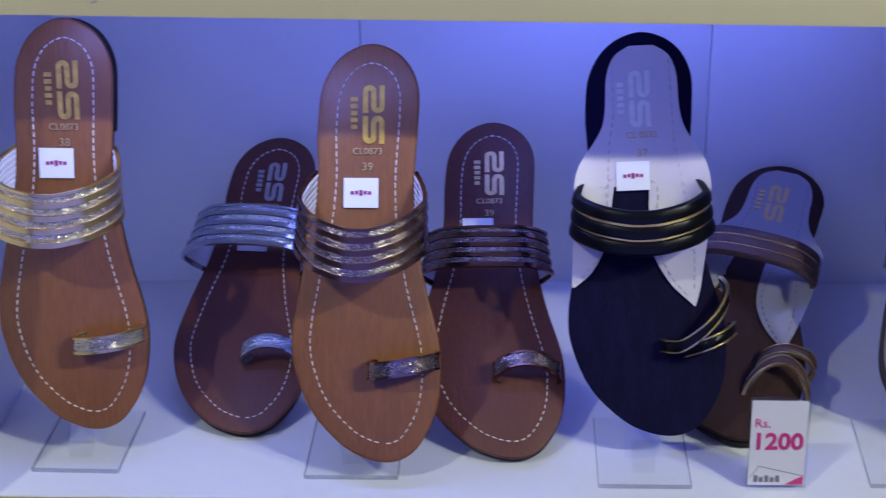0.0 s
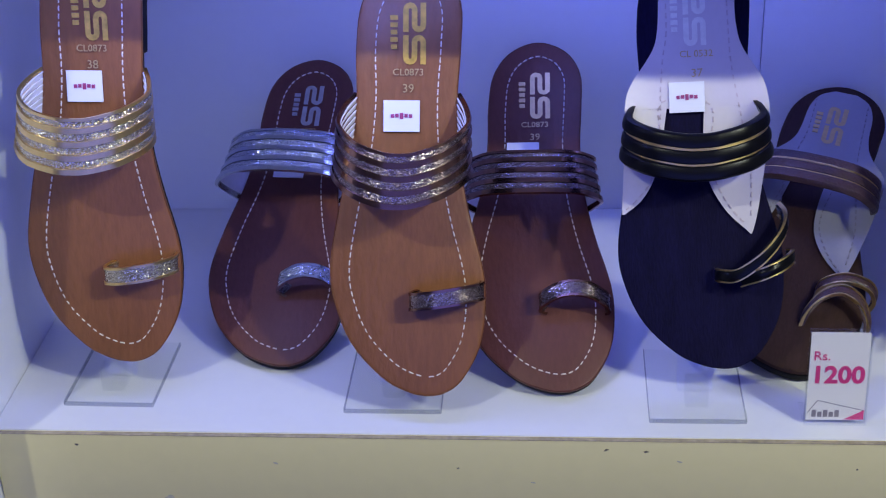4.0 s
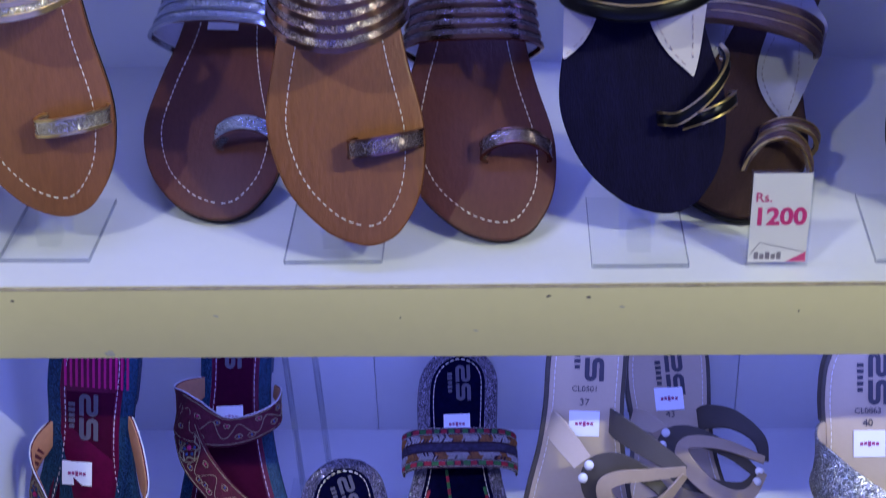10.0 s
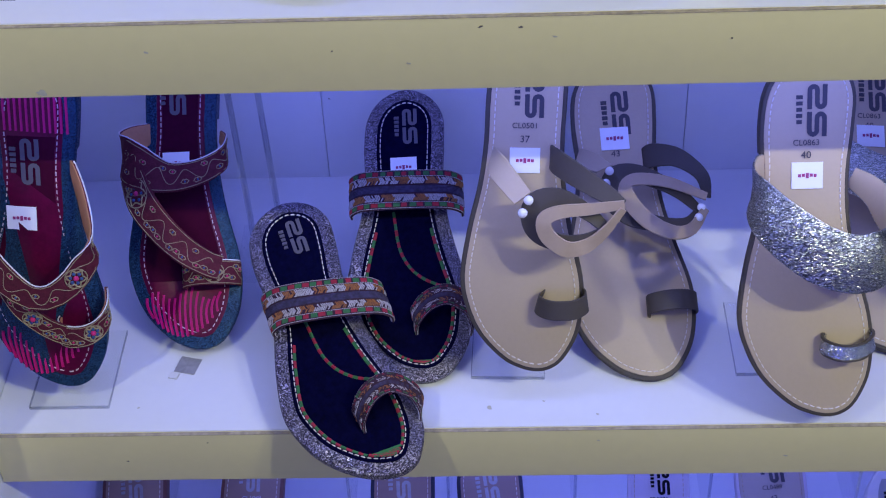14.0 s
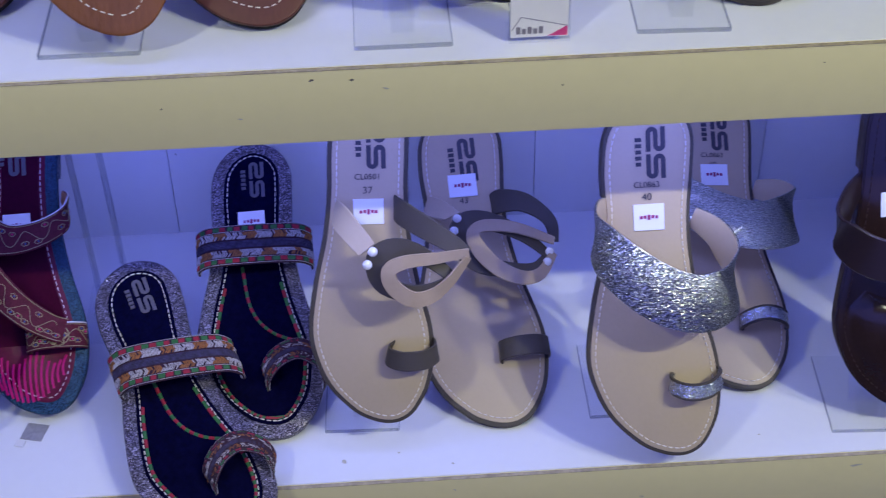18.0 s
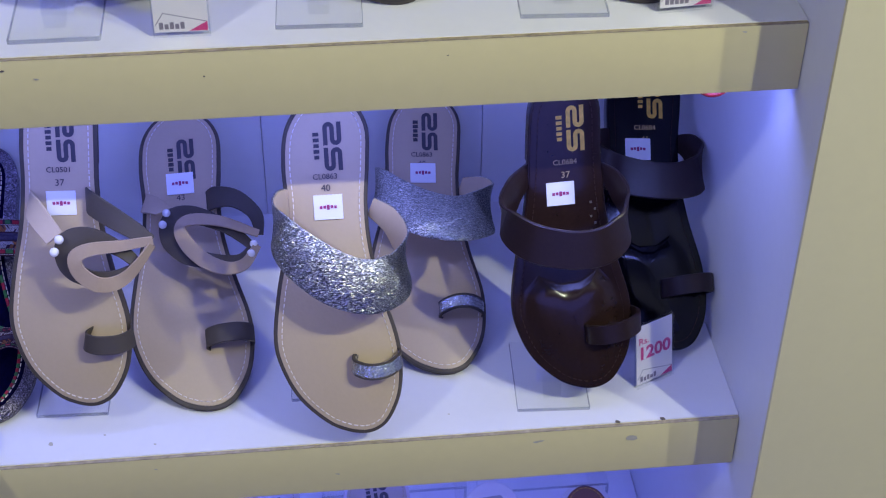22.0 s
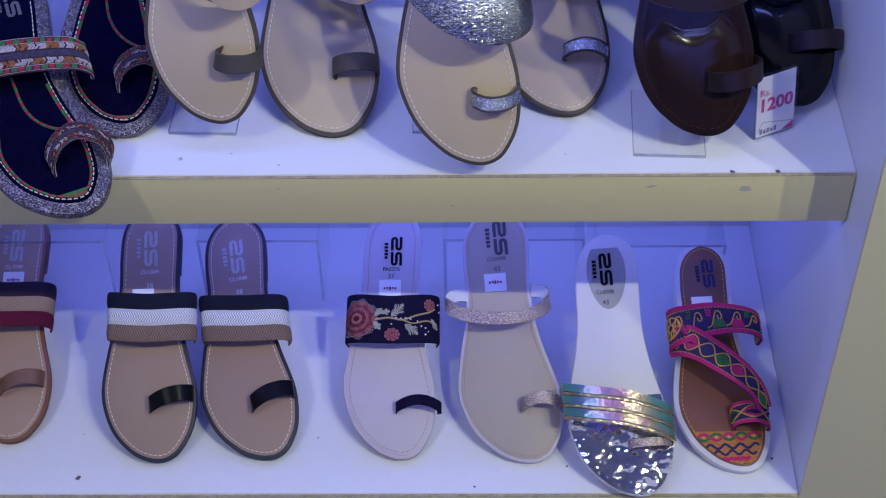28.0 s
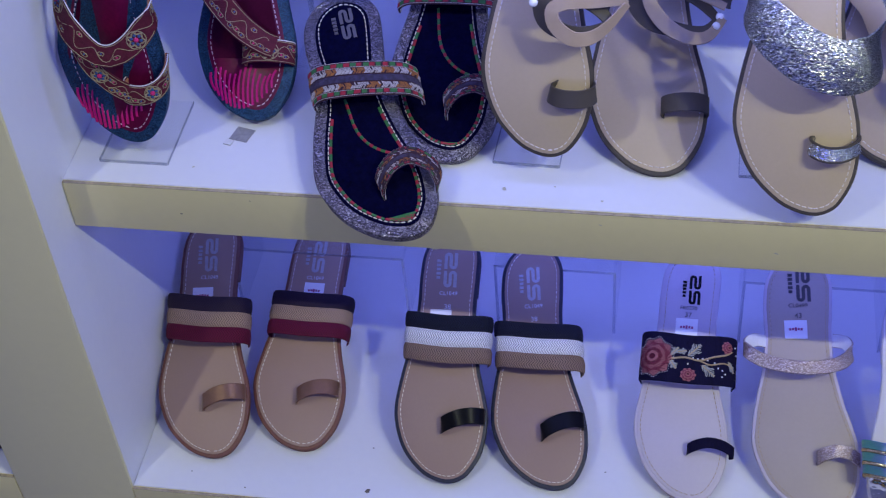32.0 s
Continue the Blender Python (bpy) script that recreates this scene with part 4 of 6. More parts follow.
def sandal_khussa(label, toe, heel, turn, heel_stripes, form=(1.0, 1.0, 0.04, 0.0, -0.003, 0.645)):
    """Magenta satin sandal with a navy glitter rim and plum straps worked with gold thread."""
    th, L = sandal(label, toe, heel, turn, form)
    loop, w = sole(th, L, MAGENTA, GLBLUE, GLBLUE, 0.010, 0.004, rim=0.0095, st_in=0.0035, spring=0.008, stitch=ROSYTHREAD)
    mid = [p for p in inset(loop, 0.0145) if 0.20 * L < p[1] < (0.785 if heel_stripes else 0.985) * L]
    part("suede_insole", *[bent(v, L, 0.008) if k == 0 else v for k, v in enumerate(patch([tuple(p) for p in mid], 0.0013, 0.0003))], WINE, th, "dark wine suede insole", smooth=False)
    rays = []
    for i in range(14):
        x = (-0.120 + 0.0175 * i) * L
        y0, y1 = (0.040 + 5.2 * (x / L + 0.012) ** 2) * L, (0.178 + 0.016 * math.sin(7.3 * i)) * L - 0.12 * abs(x)
        if y1 > y0 + 0.01 * L:
            rays.append(tube(bent([(x * (0.86 + 0.14 * k) - 0.010 * L * math.sin(2.6 * k), y0 + (y1 - y0) * k, 0.0013) for k in np.linspace(0, 1, 6)], L, 0.008), 0.0012, 5))
    if heel_stripes:
        rays += [tube(bent([((-0.085 + 0.0155 * i) * L, (0.795 + 0.115 * k) * L, 0.0013) for k in np.linspace(0, 1, 4)], L, 0.008), 0.0010, 5) for i in range(12)]
    stuff(part("satin_piping", *joined(*rays), PINKSTRIPE, th))
    low = [(-0.115, 0.66, -0.003), (-0.150, 0.60, 0.012), (-0.140, 0.52, 0.024), (-0.092, 0.425, 0.034), (-0.010, 0.362, 0.038), (0.060, 0.366, 0.038), (0.125, 0.425, 0.034), (0.157, 0.505, 0.028), (0.135, 0.600, 0.016), (0.100, 0.685, 0.004), (0.082, 0.700, -0.003)]
    wide = [(-0.098, 0.690, -0.004), (-0.150, 0.650, 0.010), (-0.166, 0.600, 0.022), (-0.122, 0.548, 0.032), (-0.030, 0.512, 0.034), (0.060, 0.522, 0.034), (0.126, 0.562, 0.028), (0.132, 0.620, 0.014), (0.106, 0.660, -0.003)]
    w_low, w_wide = [0.06, 0.09, 0.11, 0.10, 0.078, 0.072, 0.076, 0.080, 0.070, 0.045, 0.03], [0.05, 0.09, 0.13, 0.13, 0.090, 0.076, 0.064, 0.060, 0.04]
    slant = [(-0.075, 0.375, 0.030), (-0.035, 0.305, 0.030), (0.010, 0.250, 0.026), (0.055, 0.215, 0.022), (0.090, 0.205, 0.021)] if heel_stripes else [(-0.152, 0.545, 0.022), (-0.112, 0.445, 0.032), (-0.055, 0.362, 0.032), (0.010, 0.295, 0.028), (0.075, 0.252, 0.023), (0.115, 0.238, 0.021)]
    toe_path = [(0.048, 0.195, -0.002), (0.050, 0.196, 0.012), (0.085, 0.200, 0.021), (0.135, 0.208, 0.020), (0.170, 0.235, 0.016), (0.182, 0.280, 0.010), (0.170, 0.310, -0.003)] if heel_stripes else [(0.0, 0.220, -0.002), (0.001, 0.222, 0.012), (0.050, 0.226, 0.020), (0.120, 0.226, 0.019), (0.160, 0.226, 0.008), (0.152, 0.226, -0.003)]
    for name, pts, widths, blooms, text in (("cross_strap", low if heel_stripes else wide, w_low if heel_stripes else w_wide, (0.22, 0.62) if heel_stripes else (), "plum strap worked with gold thread flowers"),
                                                  ("slant_strap", slant, [0.085, 0.075, 0.062, 0.060, 0.062] if heel_stripes else [0.120, 0.105, 0.090, 0.084, 0.080, 0.080], (0.5,) if heel_stripes else (0.20,), ""),
                                                  ("toe_strap", toe_path, [0.06, 0.068, 0.070, 0.066, 0.060, 0.050, 0.03] if heel_stripes else [0.074], (0.55,), "")):
        ob = worked(th, name, L, pts, widths, 0.0016, PLUM, text, TANLIN if name != "slant_strap" else None, name != "slant_strap", blooms=blooms)
        face = Face(scaled(L, pts), [q * L for q in widths], 0.0016, along=name != "slant_strap")
        if name != "slant_strap":
            part("pale_piping", *face.thread([(0.02 + 0.96 * i / 40, 0.52) for i in range(41)], 0.0005, -0.0004, fine=1), LINING, ob, "pale rolled edge")
    emblem(th, L, -0.02 * L, 0.705 * L if heel_stripes else 0.80 * L, 0.0022, VELVETPRINT)
    label_square(th, 0.0026, 0.083 * L)
    return th


sandal_khussa("magenta satin sandal with plum embroidered strap, on clear stand", (0.045, 0.037, 0.023), (0.071, 0.102, 0.272), 0.8, True, form=(0.96, 1.06, 0.066, -0.003, -0.0133, 0.532))
sandal_khussa("magenta satin sandal with plum embroidered strap, leaning back", (0.143, 0.085, 0.005), (0.136, 0.280, 0.178), -0.9, False, form=(0.92, 1.00, 0.046, -0.001, -0.0076, 0.578))


def folk_rows(face, ob):
    """Rows of coloured wool across a strap: red and green edges, white and orange knit, a slate middle, pale chain stitch between."""
    red, green, white, orange, violet, pale = [], [], [], [], [], []
    rnd = random.Random(int(face.length * 1e5))
    k = max(0.6, float(face.wd.max()) / 0.033)
    n = max(8, int(face.length / 0.0056))
    m = int(face.length / 0.0013)
    for sg in (-1, 1):
        for i in range(n):
            a0, a1 = (i + rnd.uniform(0, 0.12)) / n, (i + rnd.uniform(0.72, 0.98)) / n
            for c in (0.362, 0.395, 0.428):
                (red if i % 2 else green).append(face.thread([(a0, sg * c), (a1, sg * c)], 0.00062 * k, rnd.uniform(0, 0.0003)))
        for i in range(m):
            a = (i + 0.5) / m
            wave = math.sin(2 * math.pi * (a * face.length / 0.024 + (0.0 if sg > 0 else 0.45)))
            for c0, c1, d in ((0.135, 0.215, 0.6), (0.215, 0.300, -0.6)):
                to = orange if wave + rnd.uniform(-0.35, 0.35) > (0.45 if d > 0 else 0.15) else white
                if rnd.random() > 0.16:
                    to.append(face.thread([(min(1, max(0, a - d / m)), sg * c0), (min(1, max(0, a + d / m)), sg * c1)], 0.00046 * k, rnd.uniform(0, 0.0007)))
        for c in (0.325, 0.472):
            pale += [face.thread([((i + 0.1) / m, sg * c), ((i + 0.75) / m, sg * (c + 0.008))], 0.00028 * k, 0.0002) for i in range(m)]
    for c in (-0.07, -0.035, 0.0, 0.035, 0.07):
        violet.append(face.thread([(i / 24, c + rnd.uniform(-0.006, 0.006)) for i in range(25)], 0.00062 * k, fine=1))
    for nm, q, mt in (("red_thread", red, FOLKRED), ("green_thread", green, GREENTH), ("white_thread", white, WHITETH), ("orange_thread", orange, FOLKORANGE), ("slate_thread", violet, VIOLETTH), ("pale_chain_stitch", pale, WHITETH)):
        stuff(part(nm, *joined(*q), mt, ob))


def sandal_folk(label, toe, heel, turn, mid=0.0, place=0.60, form=(1.0, 1.0, 0.04, 0.0, -0.003, 0.645)):
    """Black velvet sandal with a glitter rim, corded inlay and a band of folk embroidery."""
    th, L = sandal(label, toe, heel, turn, form)
    loop, w = sole(th, L, VELVET, GLEDGE, GLEDGE, 0.009, 0.004, rim=0.0105, st_in=0.003, spring=0.002)
    red, green = [], []
    lp = inset(loop, 0.0155)
    lp = lp[lp[:, 1] < 0.60 * L]
    right, left = lp[lp[:, 0] > 0], lp[lp[:, 0] <= 0]
    run = np.vstack([right[np.argsort(-right[:, 1])], left[np.argsort(left[:, 1])]])
    run = run[run[:, 1] < 0.5 * L]
    cord = catmull([(-0.05 * L, 0.56 * L), (-0.03 * L, 0.42 * L), (0.03 * L, 0.335 * L), (0.14 * L, 0.285 * L)], 7)
    for pth in (run, cord):
        for i in range(0, len(pth) - 1):
            (red if i % 2 else green).append(tube([(*pth[i], 0.0017), (*(pth[i] * 0.05 + pth[i + 1] * 0.95), 0.0017)], 0.0013, 5))
    stuff(part("red_cord", *joined(*red), FOLKRED, th))
    stuff(part("green_cord", *joined(*green), GREENTH, th))
    lean = 0.65 * (heel[0] - toe[0]) / L
    pts = scaled(L, [(x + mid, place + y + lean * x, z) for x, y, z in ((-0.170, 0.010, 0.001), (-0.166, 0.010, 0.009), (-0.122, 0.006, 0.019), (0.0, 0.0, 0.024), (0.122, 0.006, 0.019), (0.166, 0.010, 0.009), (0.170, 0.010, 0.001))])
    ob = strap(th, "embroidered_band", pts, [0.134 * L], 0.0016, PLUMTH, "band of red, orange, white and green embroidery", lining=LINING, along=True)
    folk_rows(Face(pts, [0.134 * L], 0.0016, along=True), ob)
    pts = scaled(L, [(0.006, 0.178, -0.002), (0.010, 0.195, 0.011), (0.050, 0.230, 0.019), (0.112, 0.246, 0.020), (0.170, 0.220, 0.011), (0.184, 0.185, 0.004), (0.176, 0.165, -0.004)])
    ob = strap(th, "toe_ring", pts, [0.068 * L], 0.0014, PLUMTH, "embroidered toe ring", lining=LINING)
    folk_rows(Face(pts, [0.068 * L], 0.0010), ob)
    emblem(th, L, 0.01 * L, 0.86 * L, 0.0018, VELVETPRINT, 0.9)
    return th, L


th, L = sandal_folk("black velvet sandal with embroidered band, overhanging the shelf edge", (0.300, -0.054, 0.007), (0.215, 0.181, 0.075), 0.3, 0.024, 0.562, form=(0.98, 1.12, 0.064, -0.003, -0.0030, 0.645))
th, L = sandal_folk("black velvet sandal with embroidered band, leaning back", (0.324, 0.045, 0.006), (0.314, 0.279, 0.116), 0.0, -0.008, 0.594, form=(1.03, 1.02, 0.030, 0.003, -0.0035, 0.714))
label_square(th, 0.0022, 0.083 * L)


def sandal_ring(label, toe, heel, turn, size_no, more, form=(1.0, 1.0, 0.04, 0.0, -0.003, 0.645)):
    """Nude sandal with crossed taupe and sand loops and pearls."""
    th, L = sandal(label, toe, heel, turn, form)
    loop, w = sole(th, L, NUDE, TAUPE, TAUPE, 0.008, 0.003, rim=0.0034, stitch=PALETH, st_in=0.0034, spring=0.003)
    if more:
        left, right = [(-0.125, 0.690, -0.002), (-0.100, 0.655, 0.012), (-0.060, 0.600, 0.030)], [(0.062, 0.668, -0.002), (0.085, 0.668, 0.008), (0.150, 0.635, 0.022), (0.208, 0.560, 0.033), (0.216, 0.490, 0.034)]
        taupe = [(0.195, 0.455), (0.125, 0.520), (0.030, 0.572), (-0.040, 0.568), (-0.047, 0.508), (0.000, 0.448), (0.070, 0.420), (0.150, 0.420), (0.195, 0.455)]
        sand = [(0.214, 0.490), (0.110, 0.530), (0.022, 0.545), (-0.012, 0.522), (0.005, 0.468), (0.050, 0.412), (0.110, 0.380), (0.165, 0.398), (0.208, 0.455)]
        spots = [(-0.051, 0.580), (-0.064, 0.543), (0.198, 0.460), (0.187, 0.430)]
    else:
        left, right = [(-0.104, 0.640, -0.002), (-0.085, 0.620, 0.012), (-0.020, 0.558, 0.034)], [(0.058, 0.640, -0.002), (0.075, 0.635, 0.010), (0.135, 0.608, 0.024), (0.205, 0.572, 0.033), (0.250, 0.546, 0.034)]
        taupe = [(0.208, 0.470), (0.150, 0.522), (0.070, 0.562), (0.012, 0.540), (0.014, 0.478), (0.070, 0.440), (0.140, 0.444), (0.208, 0.468)]
        sand = [(0.252, 0.548), (0.157, 0.534), (0.080, 0.534), (0.038, 0.512), (0.046, 0.468), (0.095, 0.430), (0.150, 0.428), (0.200, 0.470), (0.248, 0.536)]
        spots = [(-0.006, 0.561), (-0.021, 0.525)]
    strap(th, "back_strap", scaled(L, left), [0.062 * L, 0.070 * L, 0.055 * L], 0.0014, NUDE, "pale leather back strap")
    strap(th, "back_strap", scaled(L, right), [0.070 * L, 0.075 * L, 0.065 * L, 0.050 * L, 0.026 * L], 0.0014, TAUPE, "dark taupe back strap")
    strap(th, "taupe_loop", scaled(L, [(a, b, 0.035 if a < 0.15 else 0.031) for a, b in taupe]), [0.030 * L, 0.042 * L, 0.056 * L, 0.066 * L, 0.066 * L, 0.060 * L, 0.046 * L, 0.034 * L, 0.030 * L], 0.0015, TAUPE, "dark taupe leather loop", centre=0.08 * L)
    strap(th, "sand_loop", scaled(L, [(a, b, 0.043 if a < 0.15 else 0.036) for a, b in sand]), [0.026 * L, 0.034 * L, 0.038 * L, 0.042 * L, 0.046 * L, 0.046 * L, 0.042 * L, 0.034 * L, 0.024 * L], 0.0014, SAND, "sand leather loop", centre=0.1 * L)
    for a, b in spots:
        part("pearl", *ball((a * L, b * L, 0.040 if a < 0 else 0.036), 0.0036), PEARL, th, "white pearl stud")
    toe_ring(th, L, 0.033, 0.168, 0.214, 0.015, 0.058, 0.0014, TAUPE, 0.002, "taupe leather toe strap", lay=0.0 if more else 0.012)
    emblem(th, L, 0.010 * L, 0.820 * L, 0.0016, DARKPRINT)
    numbers(th, L, "CL0501", size_no, -0.014 * L, 0.728 * L, 0.690 * L, 0.0016, DARKPRINT)
    label_square(th, 0.0018, 0.083 * L)


sandal_ring("nude leather sandal with crossed taupe loops, on clear stand", (0.407, 0.031, 0.032), (0.416, 0.128, 0.273), 0.7, "37", False, form=(0.93, 0.97, 0.037, 0.000, -0.0033, 0.630))
sandal_ring("nude leather sandal with crossed taupe loops, leaning back", (0.498, 0.046, 0.002), (0.486, 0.287, 0.136), 0.2, "43", True, form=(0.97, 1.08, 0.033, 0.002, -0.0037, 0.739))


def sandal_lame(label, toe, heel, turn, front=False, form=(1.0, 1.0, 0.04, 0.0, -0.003, 0.645)):
    """Nude sandal with a broad slanting band of crinkled silver."""
    th, L = sandal(label, toe, heel, turn, form)
    loop, w = sole(th, L, NUDE, TAUPE, TAUPE, 0.009, 0.003, rim=0.0030, stitch=PALETH, st_in=0.0034, spring=0.003)
    drop = 0.0 if front else 0.042
    strap(th, "silver_band", scaled(L, [(x, y - drop * min(1, max(0, 0.5 - x / 0.30)), z) for x, y, z in ((-0.120, 0.700, -0.004), (-0.150, 0.680, 0.010), (-0.160, 0.640, 0.024), (-0.115, 0.572, 0.036), (-0.010, 0.492, 0.044), (0.090, 0.462, 0.045), (0.165, 0.485, 0.038), (0.190, 0.545, 0.024), (0.165, 0.620, 0.010), (0.110, 0.665, -0.004))]),
          [0.07 * L, 0.11 * L, 0.13 * L, 0.14 * L, 0.155 * L, 0.155 * L, 0.15 * L, 0.13 * L, 0.09 * L, 0.06 * L], 0.0016, GLBAND, "crinkled silver lame band", lining=NUDE, n=6, along=True)
    toe_ring(th, L, 0.032, 0.164, 0.206, 0.014, 0.042, 0.0016, GLSILV, 0.004, "silver glitter toe ring", TAUPE, -0.010 if front else 0.012, 0.016 if front else 0.0)
    emblem(th, L, 0.010 * L, 0.848 * L, 0.0016, DARKPRINT)
    numbers(th, L, "CL0863", "40", -0.017 * L, 0.762 * L, 0.729 * L, 0.0016, DARKPRINT)
    label_square(th, 0.0018, 0.083 * L)


sandal_lame("nude sandal with broad crinkled silver band, on clear stand", (0.613, -0.009, 0.021), (0.611, 0.122, 0.250), 0.0, True, form=(0.97, 1.07, 0.053, -0.003, -0.0035, 0.674))
sandal_lame("nude sandal with broad crinkled silver band, leaning back", (0.686, 0.070, 0.005), (0.704, 0.305, 0.129), -0.0, form=(1.00, 1.02, 0.047, -0.001, -0.0037, 0.695))


def sandal_choc(label, toe, heel, turn, bed, band_m, size_no, form=(1.0, 1.0, 0.04, 0.0, -0.003, 0.645)):
    """Polished leather sandal with a moulded bed, a wide plain strap and a toe ring."""
    th, L = sandal(label, toe, heel, turn, form)
    loop, w = sole(th, L, bed, bed, bed, 0.012, 0.005, rim=0.0016, stitch=DARKB, st_in=0.0052, spring=0.006)
    base = np.array([p for p in inset(loop, 0.0085) if p[1] < 0.36 * L])
    base = np.array(sorted([p for p in base if p[0] >= 0], key=lambda p: p[1]) + [(0.075 * L, 0.392 * L), (0.02 * L, 0.355 * L), (-0.05 * L, 0.352 * L), (-0.11 * L, 0.385 * L)] + sorted([p for p in base if p[0] < 0], key=lambda p: -p[1]))
    mid, n = np.array([-0.015 * L, 0.265 * L]), len(base)
    rings = [(1.0, 0.0011), (0.96, 0.0014), (0.89, 0.0026), (0.79, 0.0048), (0.64, 0.0072), (0.45, 0.0089), (0.20, 0.0098)]
    v = [(*(mid + (p - mid) * k), h) for k, h in rings for p in base] + [(*mid, 0.0100)]
    f = [[k * n + i, k * n + (i + 1) % n, (k + 1) * n + (i + 1) % n, (k + 1) * n + i] for k in range(len(rings) - 1) for i in range(n)] + [[(len(rings) - 1) * n + i, (len(rings) - 1) * n + (i + 1) % n, len(v) - 1] for i in range(n)]
    part("toe_cushion", bent(v, L, 0.006), f, bed, th, "moulded glossy leather cushion")
    strap(th, "wide_strap", scaled(L, [(-0.110, 0.705, -0.005), (-0.172, 0.665, 0.012), (-0.203, 0.605, 0.026), (-0.150, 0.553, 0.040), (-0.040, 0.522, 0.047), (0.060, 0.522, 0.046), (0.126, 0.552, 0.036), (0.142, 0.605, 0.022), (0.126, 0.660, 0.010), (0.095, 0.690, -0.005)]),
          [0.06 * L, 0.10 * L, 0.120 * L, 0.120 * L, 0.118 * L, 0.118 * L, 0.120 * L, 0.115 * L, 0.09 * L, 0.05 * L], 0.0026, band_m, "wide matt leather strap", n=6, lining=band_m, along=True)
    toe_ring(th, L, 0.028, 0.184, 0.206, 0.017, 0.062, 0.0026, band_m, 0.012, "leather toe ring")
    emblem(th, L, 0.022 * L, 0.832 * L, 0.0014, GOLDMARK)
    numbers(th, L, "CL0684", size_no, -0.012 * L, 0.731 * L, 0.692 * L, 0.0014, GOLDPRINT)
    holes = [patch(rect((0.06 + 0.012 * (i % 2)) * L, (0.60 - 0.022 * i) * L, 0.0016, 0.0016), 0.0014) for i in range(6)]
    stuff(part("punched_hole", *joined(*holes), DIRT, th, smooth=False))
    label_square(th, 0.0020, 0.083 * L)


sandal_choc("glossy chocolate leather sandal with wide strap, on clear stand", (0.801, 0.026, 0.021), (0.789, 0.108, 0.267), -0.3, CHOC, CHOCMATT, "37", form=(0.97, 0.90, 0.040, 0.002, -0.0076, 0.636))
sandal_choc("near-black leather sandal with wide strap, leaning back", (0.874, 0.077, 0.008), (0.892, 0.267, 0.187), -0.2, NAVYPU, CHOCMATT, "41", form=(0.97, 1.04, 0.066, -0.002, -0.0094, 0.659))


def sandal_braid(label, toe, heel, turn, bed, edge, braid_m, ring, size_no="38", lab=True, form=(1.0, 1.0, 0.04, 0.0, -0.003, 0.645)):
    """Flat sandal with a three-stripe braided band and a patent toe ring."""
    th, L = sandal(label, toe, heel, turn, form)
    lean = 0.8 * (heel[0] - toe[0]) / L
    loop, w = sole(th, L, bed, edge, edge, 0.009, 0.003, rim=0.0036, st_in=0.003, spring=0.003)
    path = lambda dy, dz: scaled(L, [(0.965 * x, y + dy + lean * x, z + dz) for x, y, z in ((-0.150, 0.552, -0.003), (-0.162, 0.552, 0.010), (-0.128, 0.542, 0.023), (0.005, 0.530, 0.029), (0.135, 0.540, 0.023), (0.172, 0.548, 0.010), (0.162, 0.548, -0.003))])
    strap(th, "strap_lining", path(0, -0.0006), [0.176 * L], 0.0006, LINING, "pale strap lining", n=6, along=True)
    for k, m in enumerate(braid_m):
        strap(th, "braided_stripe", path(0.0617 * (k - 1), 0.0), [0.0628 * L], 0.0026, m, "plaited stripe of the band", puff=True, n=6, along=True)
    toe_ring(th, L, 0.0, 0.156, 0.232, 0.015, 0.062, 0.0014, ring, 0.020, "shiny toe ring", bow=0.010)
    emblem(th, L, -0.006 * L, 0.826 * L, 0.0016, DULLSILVER)
    numbers(th, L, "CL1049", size_no, -0.010 * L, 0.732 * L, 0.678 * L, 0.0016, LINING)
    if lab:
        label_square(th, 0.0018, 0.083 * L)


sandal_braid("tan sandal with maroon, tan and dark braided band", (0.064, -0.014, -0.361), (0.036, 0.217, -0.243), -0.1, DUSTYTAN, BROWNEDGE, BRAID1, COPPER, form=(0.98, 1.00, 0.046, -0.002, -0.0090, 0.655))
sandal_braid("tan sandal with maroon, tan and dark braided band", (0.151, 0.006, -0.361), (0.148, 0.247, -0.270), 0.1, DUSTYTAN, BROWNEDGE, BRAID1, COPPER, form=(1.01, 0.96, 0.044, 0.004, -0.0020, 0.675))
sandal_braid("dusty pink sandal with black, white and taupe braided band", (0.307, -0.018, -0.361), (0.296, 0.209, -0.232), -0.1, DUSTY, NAVYEDGE, BRAID2, BLACKPU, form=(0.96, 0.99, 0.029, 0.002, -0.0090, 0.632))
sandal_braid("dusty pink sandal with black, white and taupe braided band", (0.411, -0.016, -0.361), (0.374, 0.224, -0.263), -0.0, DUSTY, NAVYEDGE, BRAID2, BLACKPU, lab=False, form=(0.96, 1.04, 0.046, -0.002, -0.0030, 0.645))


